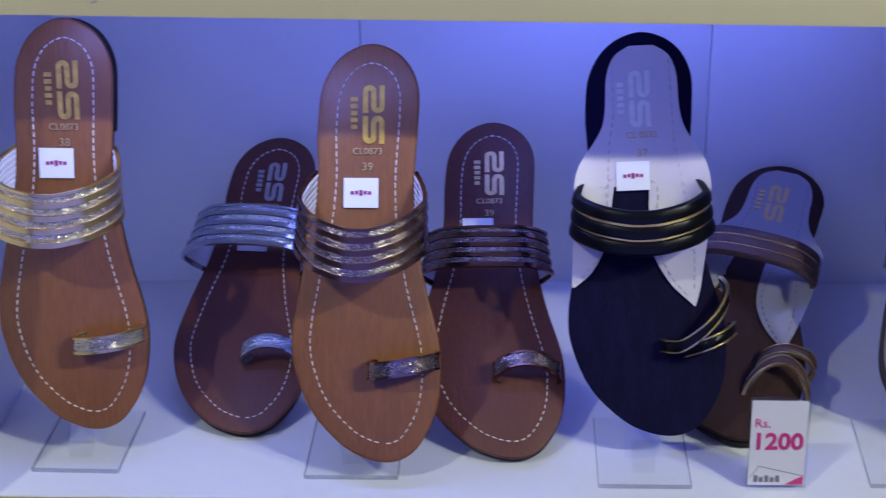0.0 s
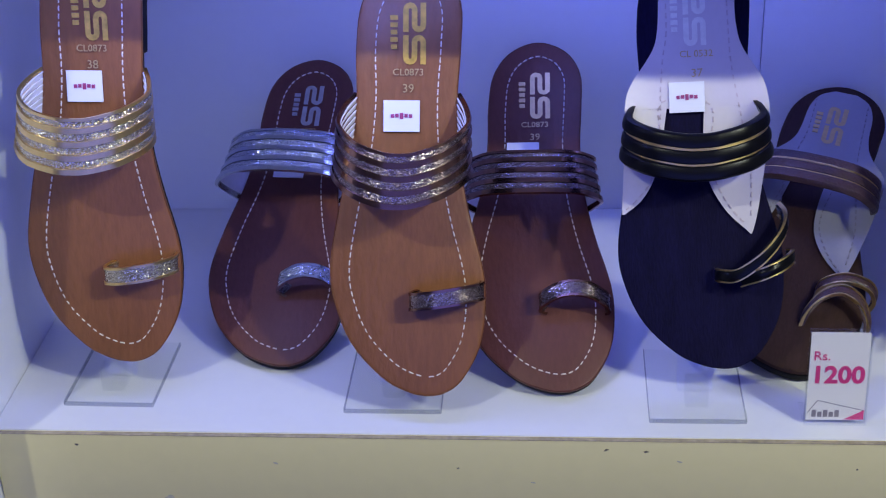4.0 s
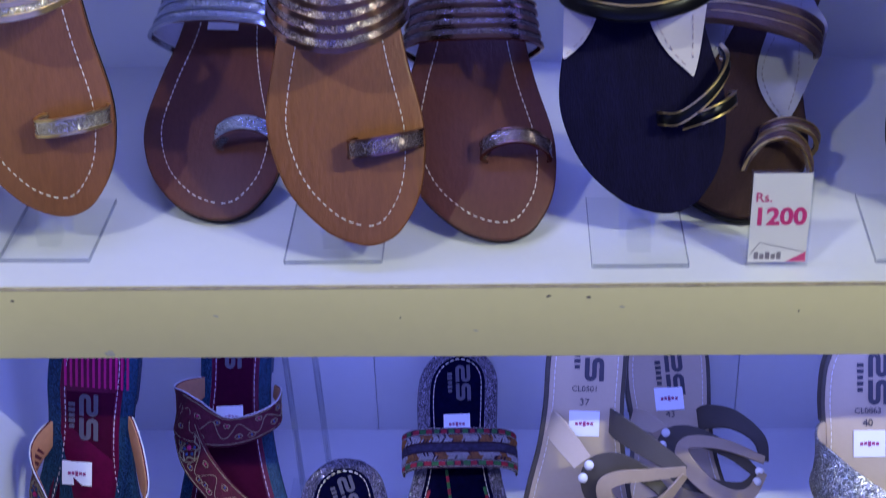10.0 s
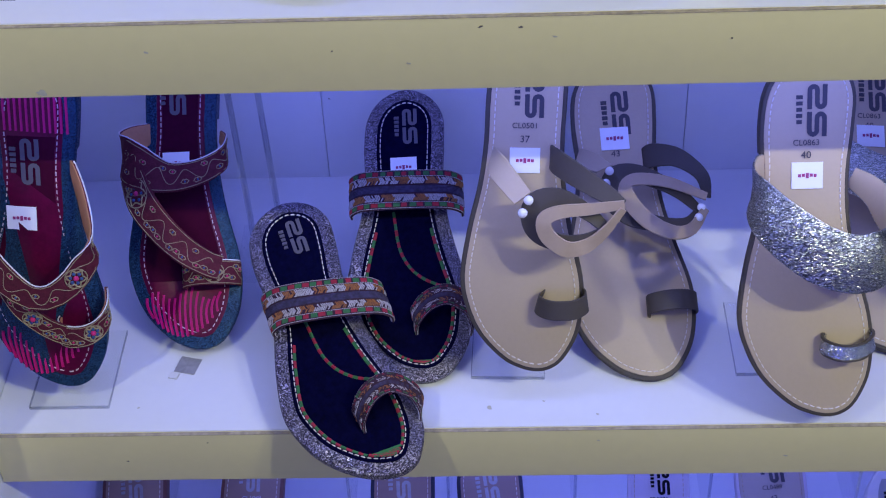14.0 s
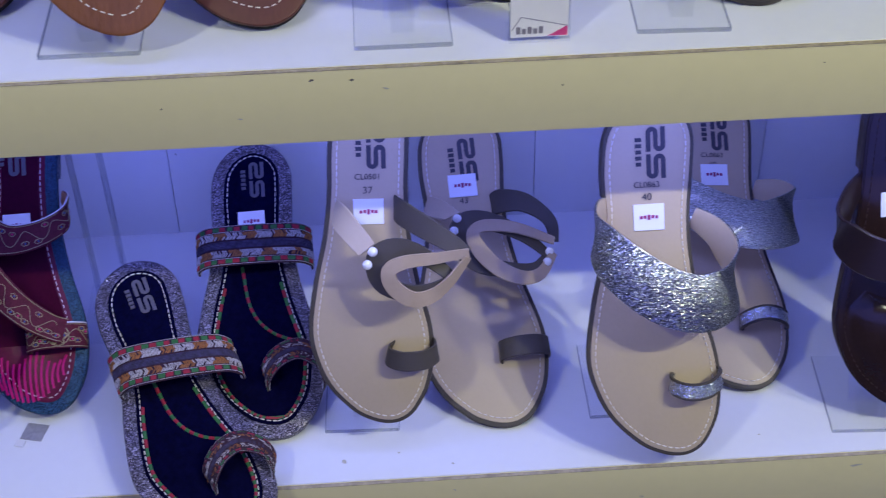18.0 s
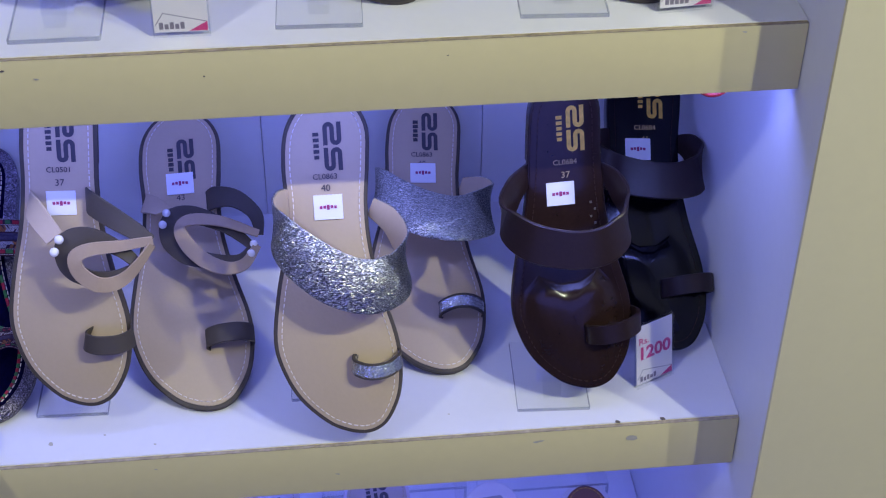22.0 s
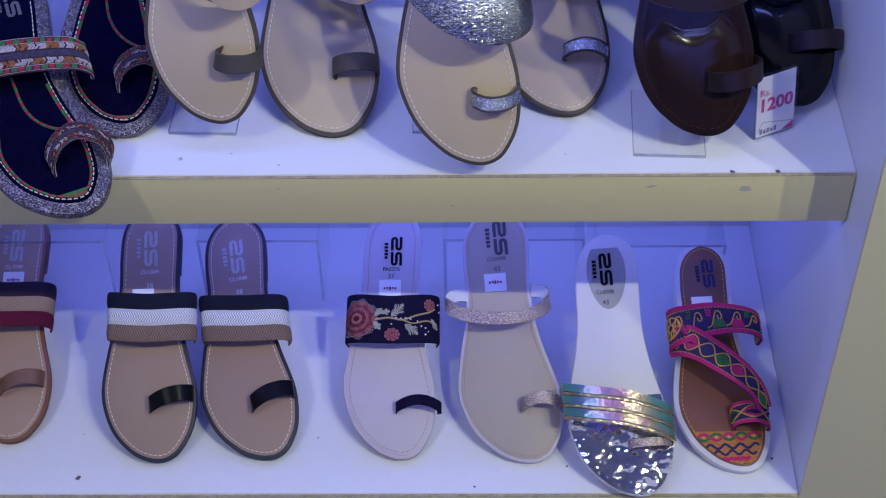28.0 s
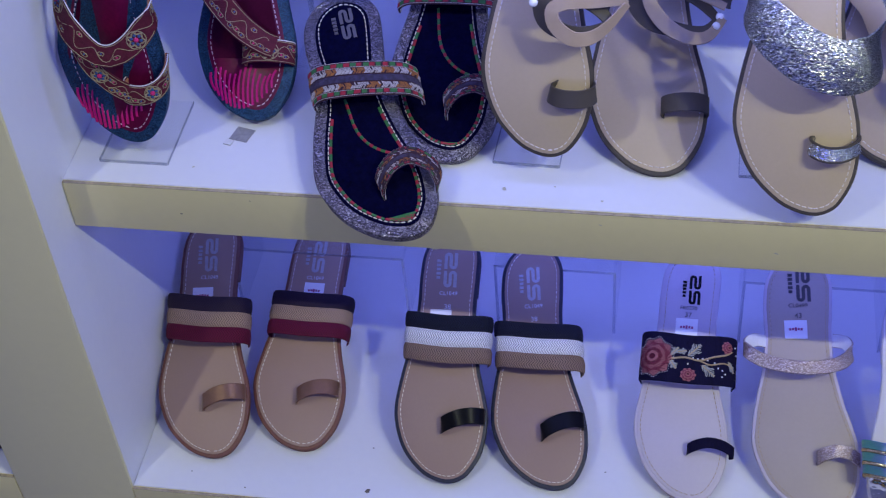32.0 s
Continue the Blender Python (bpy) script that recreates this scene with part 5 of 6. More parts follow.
def sandal_floral(label, toe, heel, turn, form=(1.0, 1.0, 0.04, 0.0, -0.003, 0.645)):
    """Pale sandal with a black band worked with roses, leaves and beads."""
    th, L = sandal(label, toe, heel, turn, form)
    loop, w = sole(th, L, LILAC, LILAC, SAND, 0.010, 0.003, rim=0.0034, stitch=SAND, st_in=0.003, spring=0.003)
    pts = scaled(L, [(-0.165, 0.530, -0.004), (-0.168, 0.530, 0.010), (-0.120, 0.518, 0.024), (0.0, 0.508, 0.029), (0.118, 0.518, 0.024), (0.170, 0.530, 0.010), (0.166, 0.530, -0.004)])
    ob = strap(th, "black_band", pts, [0.188 * L], 0.0016, BLACKCLOTH, "black band with rose embroidery", lining=LINING, n=6)
    f = Face(pts, [0.188 * L], 0.0016)
    def rose(a0, c0, size, name):
        for k, (q, m, lift, ph) in enumerate(((1.0, ROSELIGHT, 0.0, 0.0), (0.84, ROSE, 0.0005, 0.5), (0.68, ROSELIGHT, 0.0010, 0.2), (0.50, ROSE, 0.0015, 0.8), (0.32, ROSELIGHT, 0.0020, 0.3), (0.16, PLUM, 0.0024, 0.0))):
            ring = lambda s, h: [f.at(a0 + s * size * q * (1 + 0.09 * math.cos(9 * t + ph * 6)) * math.cos(t) / f.length, c0 + s * size * q * (1 + 0.09 * math.cos(9 * t + ph * 6)) * math.sin(t) / (0.188 * L), h) for t in np.linspace(0, 2 * math.pi, 36, endpoint=False)]
            rim, top = ring(1.0, lift), ring(0.88, lift + 0.0008)
            n = len(rim)
            part(name, [*rim, *top, f.at(a0, c0, lift + 0.0002)], [[i, (i + 1) % n, n + (i + 1) % n, n + i] for i in range(n)] + [[n + i, n + (i + 1) % n, 2 * n] for i in range(n)], m, ob)
    rose(0.245, -0.02, 0.0182, "rose_petals")
    streaks = []
    for t in np.linspace(0, 2 * math.pi, 30, endpoint=False):
        for r0, r1, up in ((0.30, 0.52, 0.0026), (0.55, 0.80, 0.0018), (0.82, 0.97, 0.0010)):
            q = lambda r: (0.245 + 0.0182 * r * math.cos(t + r) / f.length, -0.02 + 0.0182 * r * math.sin(t + r) / (0.188 * L))
            streaks.append(f.thread([q(r0), q(r1)], 0.00030, up))
    stuff(part("dark_petal_stitching", *joined(*streaks), PLUM, ob))
    for a, c, q in ((0.505, -0.32, 0.0066), (0.80, 0.27, 0.0062)):
        rose(a, c, q, "small_rose")
    leaves, veins = [], []
    for a, c, t, ln, wl in ((0.50, 0.07, 0.75, 0.017, 0.0050), (0.60, -0.12, -0.75, 0.015, 0.0046), (0.375, 0.06, 0.9, 0.010, 0.0030), (0.375, -0.06, -0.9, 0.010, 0.0030), (0.42, 0.13, 0.2, 0.009, 0.0028), (0.80, -0.02, -1.0, 0.012, 0.0028)):
        at = lambda k, s: (a + (ln * k * math.cos(t) - s * math.sin(t)) / f.length, c + (ln * k * math.sin(t) + s * math.cos(t)) / (0.188 * L))
        for s in (-1, 1):
            for z in np.linspace(0.1, 0.95, 9):
                wv = wl * math.sin(math.pi * min(1, z)) ** 0.8 * (1 + 0.3 * math.sin(13 * z))
                leaves.append(f.thread([at(z - 0.12, 0), at(z + 0.05, s * wv)], 0.00055, 0.0003))
        veins.append(f.thread([at(0, 0), at(1, 0)], 0.0005, 0.0006))
    stem = [f.thread([(0.38, -0.02), (0.48, 0.03), (0.58, -0.02), (0.68, 0.06), (0.78, 0.12), (0.84, 0.2)], 0.0010), f.thread([(0.58, -0.02), (0.66, -0.1), (0.76, -0.05), (0.84, -0.12)], 0.0008)] + veins
    beads = [ball(f.at(a, c, 0.0005), 0.0009) for a, c in ((0.535, 0.03), (0.57, 0.01), (0.605, 0.02), (0.64, -0.01), (0.50, -0.10), (0.715, -0.16), (0.745, -0.20), (0.765, -0.27), (0.74, -0.33), (0.69, -0.06), (0.88, 0.30), (0.89, 0.15))]
    beads += [ball(f.at(a, c, 0.0003), 0.0005) for a, c in [*f.ring(0.245, -0.02, 0.0192, 56, 0.08, 9), *f.ring(0.245, -0.02, 0.0016, 6)]]
    stuff(part("leaf_stitching", *joined(*leaves), LEAFTH, ob))
    stuff(part("stem_stitching", *joined(*stem), GOLDPRINT, ob))
    stuff(part("bead", *joined(*beads), PEARL, ob))
    toe_ring(th, L, 0.022, 0.184, 0.190, 0.015, 0.040, 0.0012, BLACKCLOTH, 0.002, "black elastic toe loop", bow=0.020)
    emblem(th, L, 0.008 * L, 0.822 * L, 0.0016, BLACKPU, 0.85)
    numbers(th, L, "FR0270", "37", -0.011 * L, 0.747 * L, 0.719 * L, 0.0016, BLACKPU, 0.95)
    label_square(th, 0.0018, 0.083 * L)


sandal_floral("pale lilac sandal with rose-embroidered black band", (0.539, -0.015, -0.360), (0.541, 0.227, -0.257), 0.0, form=(0.92, 1.00, 0.043, 0.002, -0.0037, 0.669))


def sandal_thin():
    th, L = sandal("stone beige sandal with thin glitter strap", (0.665, -0.020, -0.361), (0.643, 0.223, -0.254), -0.1, (1.00, 1.04, 0.049, -0.000, -0.0064, 0.702))
    loop, w = sole(th, L, STONE, LILAC, LILAC, 0.009, 0.003, rim=0.0032, stitch=SAND, st_in=0.003, spring=0.003)
    strap(th, "glitter_strap", scaled(L, [(-0.120, 0.660, -0.004), (-0.178, 0.655, 0.008), (-0.212, 0.605, 0.021), (-0.150, 0.548, 0.030), (-0.020, 0.515, 0.036), (0.098, 0.532, 0.030), (0.158, 0.585, 0.018), (0.150, 0.640, 0.008), (0.105, 0.665, -0.004)]), [0.05 * L], 0.0018, GLROSE,
          "thin rose glitter strap", lining=LINING, n=6, along=True)
    toe_ring(th, L, 0.030, 0.170, 0.205, 0.015, 0.048, 0.0014, GLROSE, -0.004, "rose glitter toe ring", bow=0.02)
    emblem(th, L, 0.010 * L, 0.880 * L, 0.0016, DARKPRINT)
    numbers(th, L, "CL0499", "43", -0.012 * L, 0.795 * L, 0.755 * L, 0.0016, DARKPRINT)
    label_square(th, 0.0018, 0.083 * L)


sandal_thin()


def sandal_mirror():
    th, L = sandal("white slide sandal with iridescent rows and mirrored toe", (0.769, -0.061, -0.358), (0.752, 0.165, -0.231), -0.1, (1.01, 0.97, 0.043, -0.001, -0.0030, 0.645))
    loop, w = sole(th, L, WHITEPU, WHITEPU, WHITEPU, 0.012, 0.004, stitch=None, spring=0.003)
    q = inset(loop, 0.0015)
    q = [tuple(p) for p in q if p[1] < 0.385 * L]
    v, f = patch(sorted([p for p in q if p[0] >= 0], key=lambda p: p[1]) + sorted([p for p in q if p[0] < 0], key=lambda p: -p[1]), 0.0006, 0.0006)
    part("mirror_forefoot", bent(v, L, 0.003), f, MIRROR, th, "mirror silver forefoot", smooth=False)
    ov = [((-0.012 + 0.073 * math.cos(t) * (1 + 0.12 * math.sin(t))) * L, (0.838 + 0.132 * math.sin(t)) * L) for t in np.linspace(0, 2 * math.pi, 36, endpoint=False)]
    part("oval_print", *patch(ov, 0.0006), OVALGREY, th, "grey oval print", smooth=False)
    for i in range(6):
        c = 0.416 - 0.0225 * i
        foil = i % 2 == 0
        strap(th, "sequin_strap" if foil else "beaded_strap", scaled(L, [(-0.204, c, -0.004), (-0.208, c, 0.008), (-0.140, c - 0.022, 0.023), (0.0, c - 0.052, 0.029), (0.105, c - 0.085, 0.022), (0.170, c - 0.108, 0.008), (0.166, c - 0.108, -0.004)]),
              [(0.030 if foil else 0.015) * L], 0.0020 if foil else 0.0028, IRID if foil else GOLDROW, "iridescent foil strap" if foil else "row of gold beads", puff=not foil, n=5, lining=SILVER if i == 2 else None)
    toe_ring(th, L, 0.012, 0.158, 0.190, 0.012, 0.032, 0.0016, GLROSE, 0.0, "pale glitter toe ring")
    emblem(th, L, -0.014 * L, 0.858 * L, 0.0012, BLACKPU, 0.9)
    numbers(th, L, "CL0738", "43", -0.024 * L, 0.770 * L, 0.730 * L, 0.0012, BLACKPU, 0.95)


sandal_mirror()


def sandal_bright():
    th, L = sandal("chestnut sandal with fuchsia and orange embroidered strap", (0.869, -0.032, -0.360), (0.857, 0.213, -0.293), -0.1, (0.94, 1.00, 0.048, -0.003, -0.0070, 0.712))
    loop, w = sole(th, L, BROWNIN, WHITEPU, WHITEPU, 0.010, 0.004, rim=0.0055, stitch=YELLOWTH, st_in=0.003, spring=0.003)

    def work(name, pts, widths, seed):
        pts, widths = scaled(L, pts), [x * L for x in widths]
        ob = strap(th, name, pts, widths, 0.0020, PURPLETH, "strap worked in bright thread", lining=TANLIN, n=6)
        f = Face(pts, widths, 0.0020, 6)
        edge = [f.thread([(i / 40, sg * c) for i in range(41)], 0.0009, fine=1) for sg in (-1, 1) for c in (0.40, 0.445, 0.49)]
        gold = [f.thread([((i + 0.1) / 44, sg * 0.345), ((i + 0.7) / 44, sg * 0.375)], 0.0005, 0.0003) for sg in (-1, 1) for i in range(44)]
        fields = [[], [], []]
        n = max(3, int(f.length / 0.017))
        for i in range(n):
            a, d = (i + 0.5) / n, 0.5 / n
            if seed == 1:
                curl = [(a - d, -0.27), (a - 0.5 * d, -0.20), (a - 0.15 * d, 0.05), (a + 0.1 * d, 0.22), (a + 0.5 * d, 0.20), (a + 0.6 * d, 0.02), (a + 0.3 * d, -0.04), (a + 0.2 * d, 0.08)]
                gold.append(f.thread(curl, 0.0007, 0.0006))
                for k in range(5):
                    c = -0.27 + 0.055 * k
                    fields[i % 3].append(f.thread([(a - (0.45 - 0.06 * k) * d, c), (a + (0.95 - 0.05 * k) * d, c)], 0.0011))
                fields[(i + 1) % 3] += [f.thread([(a - 0.9 * d, c), (a - (0.45 - 0.7 * (c - 0.1)) * d, c)], 0.0011) for c in (0.12, 0.20, 0.28)]
            else:
                for sg in (-1, 1):
                    gold.append(f.thread([(a + d * (2 * k / 8 - 1), sg * 0.27 * math.sin(math.pi * k / 8)) for k in range(9)], 0.0007, 0.0006))
                for c in (-0.18, -0.12, -0.06, 0.0, 0.06, 0.12, 0.18):
                    r = d * (1 - abs(c) / 0.24)
                    fields[i % 3].append(f.thread([(a - r, c), (a + r, c)], 0.0011))
        if seed == 1:
            q = 0.16
            gold += [f.thread(f.ring(q, 0, 0.011, 20), 0.0009, 0.0008, fine=1), f.thread(f.ring(q, 0, 0.004, 12), 0.0008, 0.0010, fine=1)]
            gold += [f.thread([(q + 0.004 * math.cos(t) / f.length, 0.004 * math.sin(t) / f.wd[6]), (q + 0.011 * math.cos(t) / f.length, 0.011 * math.sin(t) / f.wd[6])], 0.0008, 0.0008) for t in np.arange(8) * math.pi / 4]
        stuff(part("fuchsia_border", *joined(*edge), FUCHSIA, ob))
        stuff(part("yellow_stitching", *joined(*gold), YELLOWTH, ob))
        for nm, m, q in zip(("green_thread", "fuchsia_thread", "navy_thread"), (GREENTH, FUCHSIA, NAVYTH), fields):
            stuff(part(nm, *joined(*q), m, ob))
        return f, ob

    f, ob = work("cross_strap", [(-0.160, 0.585, -0.004), (-0.172, 0.582, 0.012), (-0.130, 0.580, 0.026), (0.0, 0.592, 0.030), (0.115, 0.590, 0.024), (0.172, 0.588, 0.010), (0.165, 0.588, -0.004)], [0.17, 0.17, 0.15, 0.115, 0.108, 0.108], 1)
    f, ob = work("slant_strap", [(-0.165, 0.540, 0.010), (-0.122, 0.508, 0.026), (-0.062, 0.458, 0.032), (0.005, 0.398, 0.033), (0.064, 0.342, 0.032), (0.112, 0.282, 0.028), (0.132, 0.220, 0.022)], [0.12, 0.125, 0.11, 0.11, 0.11, 0.10, 0.10], 2)
    work("toe_strap", [(0.030, 0.212, -0.002), (0.033, 0.215, 0.012), (0.070, 0.215, 0.019), (0.112, 0.212, 0.019), (0.150, 0.205, 0.010), (0.146, 0.205, -0.003)], [0.085], 3)
    q = [tuple(p) for p in inset(loop, 0.0075) if p[1] < 0.175 * L]
    v, fc = patch(sorted([p for p in q if p[0] >= 0], key=lambda p: p[1]) + sorted([p for p in q if p[0] < 0], key=lambda p: -p[1]), 0.0013, 0.0004)
    toe = part("toe_embroidery", bent(v, L, 0.003), fc, ORANGE, th, "orange embroidered toe panel", smooth=False)
    across = lambda x0, x1, y, amp, turns, ph, r: tube(bent([((x0 + (x1 - x0) * k / 40) * L, (y + amp * math.sin(math.pi * turns * k / 40 + ph)) * L, 0.0020) for k in range(41)], L, 0.003), r, 5)
    stuff(part("navy_zigzag", *joined(across(-0.088, 0.112, 0.104, 0.009, 7, 0, 0.0013), across(-0.060, 0.098, 0.078, 0.009, 6, 0, 0.0012)), NAVYTH, toe))
    stuff(part("fuchsia_wave", *joined(across(-0.118, 0.122, 0.144, 0.014, 5, 0, 0.0013), across(-0.030, 0.072, 0.052, 0.002, 9, 0, 0.0018)), FUCHSIA, toe))
    stuff(part("green_wave", *across(-0.118, 0.122, 0.144, 0.014, 5, math.pi, 0.0013), GREENTH, toe))
    dots = [ball(((-0.094 + 0.048 * i) * L, 0.144 * L, 0.0022), 0.0013) for i in range(5)]
    stuff(part("pale_dot", *joined(*dots), WHITETH, toe))
    emblem(th, L, 0.012 * L, 0.850 * L, 0.0018, NAVYTH, 0.9)
    label_square(th, 0.0020, 0.083 * L)


sandal_bright()

# front sandals on the far end of the upper shelf, of which the toes show
sandal_ring("nude leather sandal with crossed taupe loops, on clear stand", (0.652, 0.050, 0.398), (0.657, 0.145, 0.640), 0, "37", False)
sandal_lame("beige leather sandal with silver band, leaning back", (0.648, 0.045, 0.368), (0.664, 0.280, 0.485), 0)
sandal_ring("nude leather sandal with crossed taupe loops, on clear stand", (0.812, 0.050, 0.398), (0.817, 0.145, 0.640), 0, "38", False)
sandal_lame("beige leather sandal with silver band, leaning back", (0.817, 0.031, 0.368), (0.833, 0.265, 0.485), 0)
sandal_lame("pink sandal on the neighbouring bottom shelf", (-0.163, -0.027, -0.361), (-0.20, 0.18, -0.22), 0)

# ---- clear stands ----


def clear_part(name, data, parent):
    ob = part(name, *data, ACRYL, parent, smooth=False)
    ob.visible_shadow = False
    return ob


def stand(x, y, z, wide, deep, turn, top, lean=68):
    """An acrylic easel: a base plate, a short ledge block and a raked back."""
    e = tagged(new("sandal_stand"), "clear acrylic easel stand under a sandal", "stand", "clear stands")
    e.matrix_world = pose(x, y, z, 0, 0, turn)
    clear_part("base_plate", box_data(-wide / 2, wide / 2, 0, deep, 0.0004, 0.0034, 0.0006), e)
    for q in (box_data(-wide / 2, wide / 2, -0.0006, -0.0001, 0.0004, 0.0034), box_data(wide / 2 + 0.0001, wide / 2 + 0.0006, 0, deep, 0.0004, 0.0034), box_data(-wide / 2 - 0.0006, -wide / 2 - 0.0001, 0, deep, 0.0004, 0.0034)):
        clear_part("polished_edge", q, e).data.materials[0] = ACRYLEDGE
    clear_part("ledge_block", box_data(-0.007, 0.007, 0.012, 0.026, 0.0036, 0.020, 0.001), e)
    c, s = math.cos(radians(lean)), math.sin(radians(lean))
    y0 = 0.030
    rail = [(sx * 0.011 + dx, y0 + k * top * c + dy, 0.0036 + k * top * s) for sx in (-1,) for k in (0, 1) for dx, dy in ((0, 0), (0.022, 0), (0.022, 0.003), (0, 0.003))]
    clear_part("raked_back", (rail, [[0, 1, 5, 4], [1, 2, 6, 5], [2, 3, 7, 6], [3, 0, 4, 7], [3, 2, 1, 0], [4, 5, 6, 7]]), e)
    return e


stand(0.0675, 0.030, ZA, 0.057, 0.073, -1, 0.10)
stand(0.249, 0.0255, ZA, 0.060, 0.078, 0, 0.10)
stand(0.437, 0.0185, ZA, 0.058, 0.080, 0, 0.10)
stand(0.607, 0.021, ZA, 0.056, 0.078, -2, 0.10)
stand(0.769, 0.020, ZA, 0.058, 0.078, -3, 0.10)
stand(0.0575, 0.028, 0.0, 0.061, 0.083, 0, 0.09)
stand(0.395, 0.053, 0.0, 0.056, 0.083, -2, 0.08, 60)
stand(0.600, 0.053, 0.0, 0.058, 0.080, 0, 0.07, 58)
stand(0.781, 0.022, 0.0, 0.058, 0.081, -3, 0.09, 64)

e = tagged(new("display_rack"), "clear acrylic rack with two thin legs", "stand")
e.matrix_world = pose(0.189, 0.181, 0.0)
for dx in (-0.012, 0.012):
    p0, p1 = Vector((dx + 0.012, 0.0, 0.002)), Vector((dx - 0.004, 0.05, 0.20))
    clear_part("leg", tube([p0, (p0 + p1) / 2, p1], 0.0028, 8), e).data.materials[0] = RISEREDGE
clear_part("head", box_data(-0.024, 0.016, 0.044, 0.058, 0.190, 0.212, 0.002), e).data.materials[0] = RISEREDGE
clear_part("foot", box_data(-0.02, 0.045, -0.012, 0.06, 0.0004, 0.0034), e)
for x0, x1, y, zt in ((0.335, 0.462, 0.200, 0.090), (0.590, 0.736, 0.200, 0.090), (0.747, 0.882, 0.200, 0.080), (0.05, 0.24, 0.200, 0.090)):
    e = tagged(new("display_riser"), "clear acrylic riser behind the sandals", "stand", "clear risers")
    e.matrix_world = pose(0, y, ZC)
    clear_part("riser_top", box_data(x0, x1, 0.0, 0.09, zt, zt + 0.003, 0.0005), e)
    for q in (box_data(x0, x1, -0.0008, -0.0002, zt, zt + 0.003), box_data(x0, x1, 0.0902, 0.0908, zt, zt + 0.003), box_data(x0, x0 + 0.003, -0.0008, -0.0002, 0.0005, zt - 0.0005), box_data(x1 - 0.003, x1, -0.0008, -0.0002, 0.0005, zt - 0.0005)):
        clear_part("polished_edge", q, e).data.materials[0] = RISEREDGE
    clear_part("riser_side", box_data(x0, x0 + 0.003, 0.0, 0.09, 0.0005, zt - 0.0005, 0.0005), e)
    clear_part("riser_side", box_data(x1 - 0.003, x1, 0.0, 0.09, 0.0005, zt - 0.0005, 0.0005), e)

# ---- price cards ----


def price(x, y, z, turn, wide=0.038, high=0.056, rake=14):
    e = tagged(new("price_card"), "white price card in a clear holder, pink print", "price tag", "price cards")
    e.matrix_world = pose(x, y, z, -rake, 0, turn)
    card = box("card", -wide / 2 + 0.0012, wide / 2 - 0.0012, 0.0018, 0.0026, 0.004, high - 0.002, CARD, e, "white card with pink price")
    clear_part("holder_front", box_data(-wide / 2, wide / 2, 0.0, 0.0012, 0.001, high, 0.0003), e)
    clear_part("holder_back", box_data(-wide / 2, wide / 2, 0.0030, 0.0042, 0.001, high, 0.0003), e)
    clear_part("holder_foot", box_data(-wide / 2, wide / 2, 0.0043, 0.026, 0.001, 0.0026, 0.0003), e)
    up = Matrix.Translation((0, 0.0016, 0)) @ Matrix.Rotation(radians(90), 4, "X")
    k = wide / 0.038
    writing("Rs.", 0.0088 * k, PINK, card, up @ Matrix.Translation((-0.0105 * k, high * 0.73, 0)), "price_prefix", 0.00006)
    writing("1200", 0.0163 * k, PINK, card, up @ Matrix.Translation((-0.0002, high * 0.53, 0)), "price_figure", 0.0005)
    m = lambda pts: [(a, 0.0016, b) for a, b in pts]
    part("pink_corner", m([(wide / 2 - 0.0135, 0.0045), (wide / 2 - 0.0016, 0.0045), (wide / 2 - 0.0016, 0.0110)]), [[0, 1, 2]], PINK, card, smooth=False)
    bars = [(-wide / 2 + 0.0045 + 0.0034 * i, 0.0026, 0.0035 if i % 2 else 0.0048) for i in range(5)]
    vs, fs = [], []
    for a, w, h in bars:
        n = len(vs)
        vs += m([(a, 0.0062), (a + w, 0.0062), (a + w, 0.0062 + h), (a, 0.0062 + h)])
        fs.append([n, n + 1, n + 2, n + 3])
    stuff(part("grey_word_bar", vs, fs, GREYPRINT, card, smooth=False))
    ln = [(-wide / 2 + 0.002, 0.0090), (-wide / 2 + 0.0075, 0.0175), (wide / 2 - 0.0018, 0.0108)]
    for p, q in zip(ln, ln[1:]):
        d = Vector((q[0] - p[0], q[1] - p[1])).normalized() * 0.00025
        part("thin_rule", m([(p[0] - d.y, p[1] + d.x), (p[0] + d.y, p[1] - d.x), (q[0] + d.y, q[1] - d.x), (q[0] - d.y, q[1] + d.x)]), [[0, 1, 2, 3]], GREYPRINT, card, smooth=False)
    return e


price(0.5185, 0.0165, ZA, 0, 0.037, 0.065, 4)
price(0.8505, 0.0195, ZA, 5, 0.038, 0.065, 4)
price(0.8705, 0.046, 0.0, 25, 0.0385, 0.062, 9)

# ---- wear, dirt and small leavings ----
rnd = random.Random(11)


def fleck(name, x, y, z, r, plane, material, parent, long=1.0, turn=0.0):
    """A flat ragged mark just proud of a surface: plane y faces the viewer, plane z lies flat."""
    n = 9
    pts = []
    for i in range(n):
        t = 2 * math.pi * i / n
        k = r * rnd.uniform(0.6, 1.15)
        a, b = k * long * math.cos(t), k * math.sin(t)
        a, b = a * math.cos(turn) - b * math.sin(turn), a * math.sin(turn) + b * math.cos(turn)
        pts.append((x + a, y - 0.0004, z + b) if plane == "y" else (x + a, y + b, z + 0.0004))
    return part(name, pts, [list(range(n))], material, parent, smooth=False)


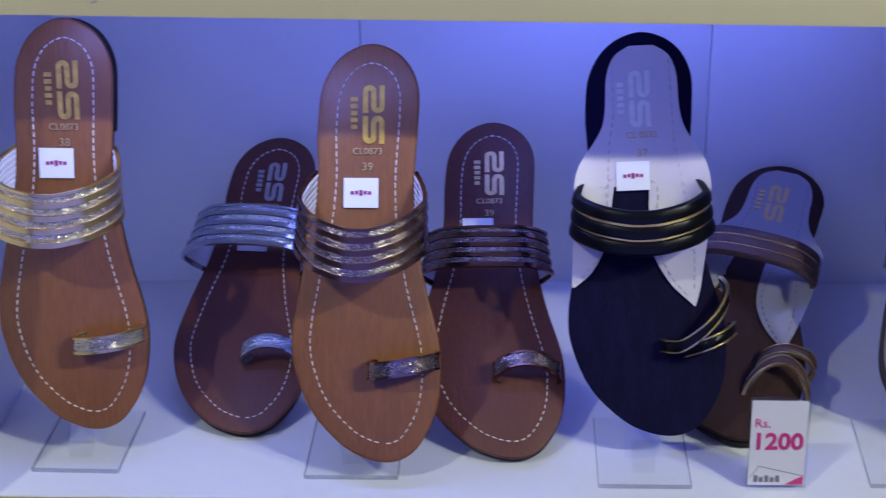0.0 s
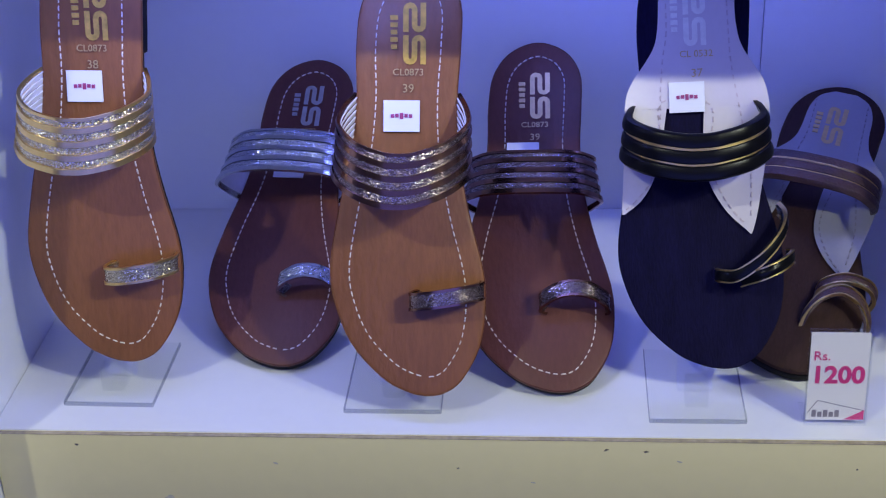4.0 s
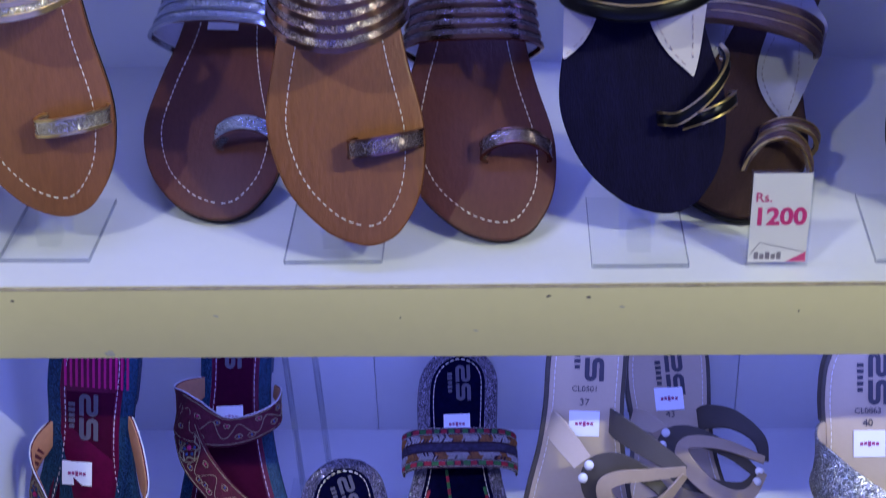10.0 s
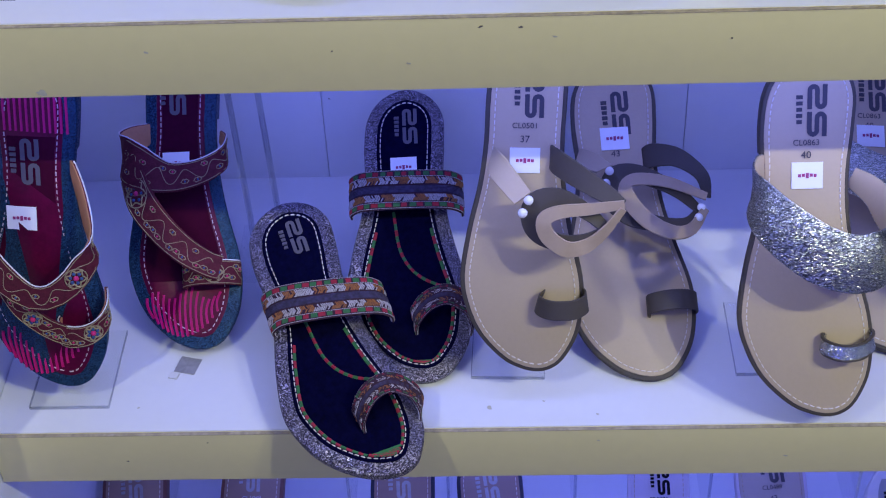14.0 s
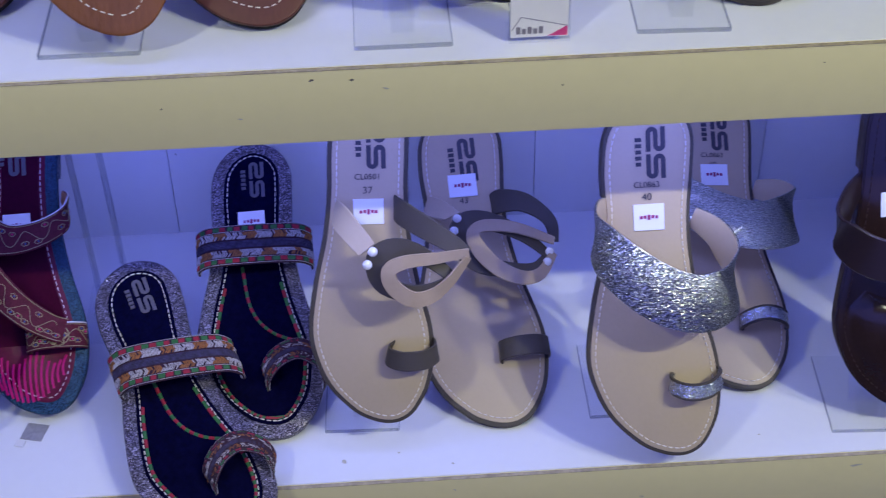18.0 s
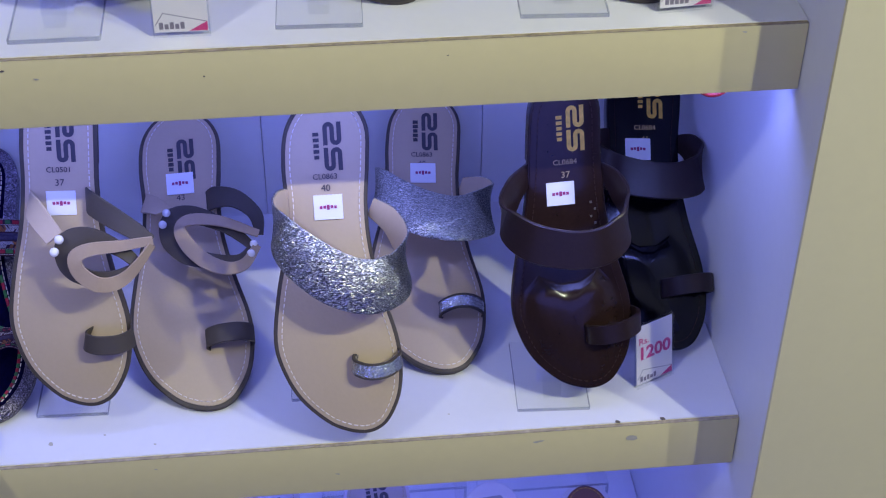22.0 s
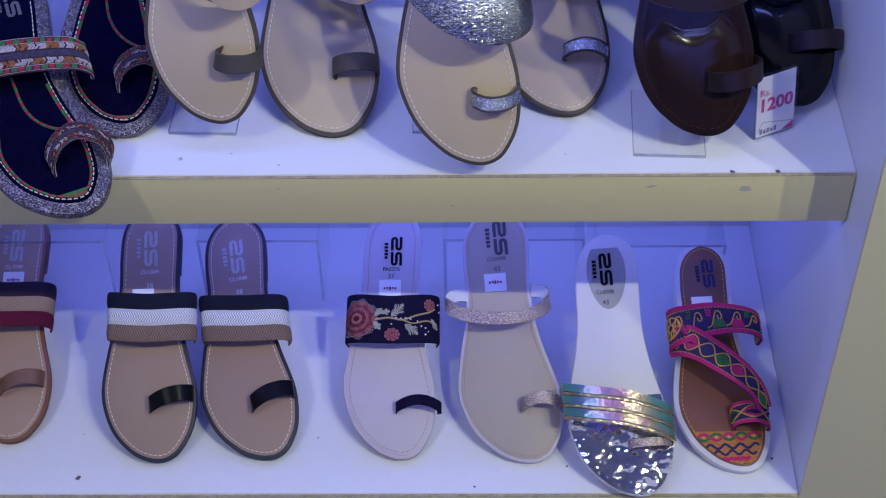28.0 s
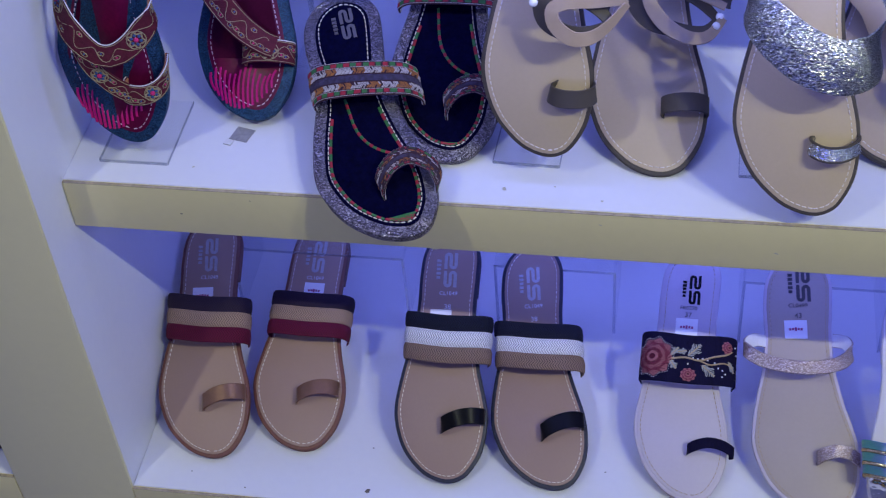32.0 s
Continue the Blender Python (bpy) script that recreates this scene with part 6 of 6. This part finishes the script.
shelves = [o for o in scene.objects if o.name.startswith("shelf") and o.type == "EMPTY"]
top_s, up_s, mid_s, low_s = shelves[:4]
for x, z, r, lg, m in ((0.054, 0.3530, 0.0012, 1.6, DIRT), (0.109, 0.3130, 0.0030, 1.7, SMUDGE), (0.178, 0.3410, 0.0012, 2.5, SMUDGE), (0.291, 0.3390, 0.0008, 1.2, DIRT), (0.337, 0.3290, 0.0008, 3.0, SMUDGE), (0.531, 0.3420, 0.0009, 1.2, DIRT),
                       (0.425, 0.3460, 0.0009, 3.5, SMUDGE), (0.405, 0.3530, 0.0012, 2.2, DIRT), (0.381, 0.3540, 0.0011, 2.0, DIRT), (0.689, 0.3490, 0.0007, 1.5, DIRT), (0.886, 0.3560, 0.0008, 3.0, SMUDGE)):
    fleck("scuff", x, 0, z + 0.002, r * 0.75, "y", m, up_s, lg, rnd.uniform(-0.4, 0.4))
for x, z, r, lg, m in ((0.103, -0.0290, 0.0008, 1.4, DIRT), (0.462, -0.0120, 0.0007, 2, SMUDGE), (0.604, -0.0320, 0.0008, 3, SMUDGE), (0.842, -0.0140, 0.0030, 2.2, SMUDGE), (0.766, -0.0110, 0.0016, 3, SMUDGE), (0.167, -0.0090, 0.0006, 1, DIRT)):
    fleck("scuff", x, 0, z, r, "y", m, mid_s, lg, rnd.uniform(-0.4, 0.4))
for x, z, r, lg in ((0.478, 0.7206, 0.0009, 9), (0.113, 0.6893, 0.0008, 3), (0.314, 0.7023, 0.0006, 2), (0.503, 0.7051, 0.0006, 2)):
    fleck("scuff", x, 0, z, r, "y", DIRT if lg > 5 else SMUDGE, top_s, lg, rnd.uniform(-0.1, 0.3))
for x, y, r in ((0.867, 0.0040, 0.0020), (0.830, 0.0040, 0.0018), (0.111, 0.0280, 0.0011), (0.422, 0.0290, 0.0010), (0.462, 0.0150, 0.0012), (0.381, 0.0230, 0.0020), (0.247, 0.0610, 0.0008), (0.696, 0.0260, 0.0008), (0.302, 0.0340, 0.0007)):
    fleck("speck", x, y, 0.0, r, "z", DIRT if r > 0.0015 and x > 0.5 else SMUDGE, mid_s, 1.3, rnd.uniform(0, 3))
for x, y, r in ((0.237, -0.0320, 0.0022), (0.467, 0.0160, 0.0009), (0.497, 0.0500, 0.0008), (0.621, -0.0430, 0.0012), (0.711, -0.0190, 0.0011), (0.901, 0.0770, 0.0013), (0.910, -0.0100, 0.0014), (0.021, 0.0260, 0.0016), (0.233, 0.0210, 0.0008), (0.055, -0.0270, 0.0008), (0.114, -0.0410, 0.0007)):
    fleck("speck", x, y, ZC, r, "z", DIRT, low_s, 1.4, rnd.uniform(0, 3))
for x, z, r, lg in ((0.217, 0.1720, 0.0007, 1.2), (0.245, 0.0860, 0.0012, 0.5), (0.820, -0.1470, 0.0018, 1.6), (0.865, -0.1420, 0.0014, 1.3), (0.878, -0.1860, 0.0022, 1.3), (0.556, -0.1160, 0.0018, 2), (0.474, -0.1400, 0.0013, 1.5), (0.657, -0.1310, 0.0026, 3), (0.855, -0.1850, 0.0016, 1.2), (0.611, -0.1410, 0.0012, 3)):
    fleck("speck", x, DEPTH, z, r, "y", DIRT, back, lg, rnd.uniform(-1, 1))

tape = tagged(new("torn_sticker"), "torn clear grey sticker on the shelf", "sticker")
tape.matrix_world = pose(0.143, 0.072, 0.0006, 0, 0, -14)
part("foil_square", *box_data(-0.0085, 0.0085, -0.008, 0.009, 0.0, 0.0004), DULLSILVER, tape, "crumpled grey film", smooth=False)
part("curled_scrap", *box_data(-0.010, -0.003, -0.016, -0.010, 0.0, 0.0010), LINING, tape, smooth=False)

hook = tagged(new("cable_clip"), "red plastic clip hanging under the shelf", "clip")
hook.matrix_world = pose(0.884, 0.030, 0.306)
part("red_loop", *tube([(0.010 * math.cos(t) - 0.004, 0, 0.009 * math.sin(t) - 0.006) for t in np.linspace(math.pi * 0.9, 2.0 * math.pi, 10)], 0.0026, 8), REDPL, hook)
clear_part("clear_tube", tube([(0.004, 0.0, -0.010), (0.018, 0.0, -0.008), (0.034, 0.0, -0.001)], 0.0045, 8), hook)

cap = tagged(new("screw_cap"), "cream plastic cap under the middle shelf", "cap")
cap.matrix_world = pose(0.321, 0.010, ZB - THICK)
ring = lambda r, z: [(r * math.cos(t), 0.8 * r * math.sin(t), z) for t in np.linspace(0, 2 * math.pi, 14, endpoint=False)]
rows = [ring(0.0090, 0.001), ring(0.0090, -0.003), ring(0.0070, -0.0055), ring(0.0030, -0.0065)]
part("dome", [p for q in rows for p in q], [[14 * k + i, 14 * k + (i + 1) % 14, 14 * k + 14 + (i + 1) % 14, 14 * k + 14 + i] for k in range(3) for i in range(14)] + [[42 + i for i in range(14)]], CREAM, cap)
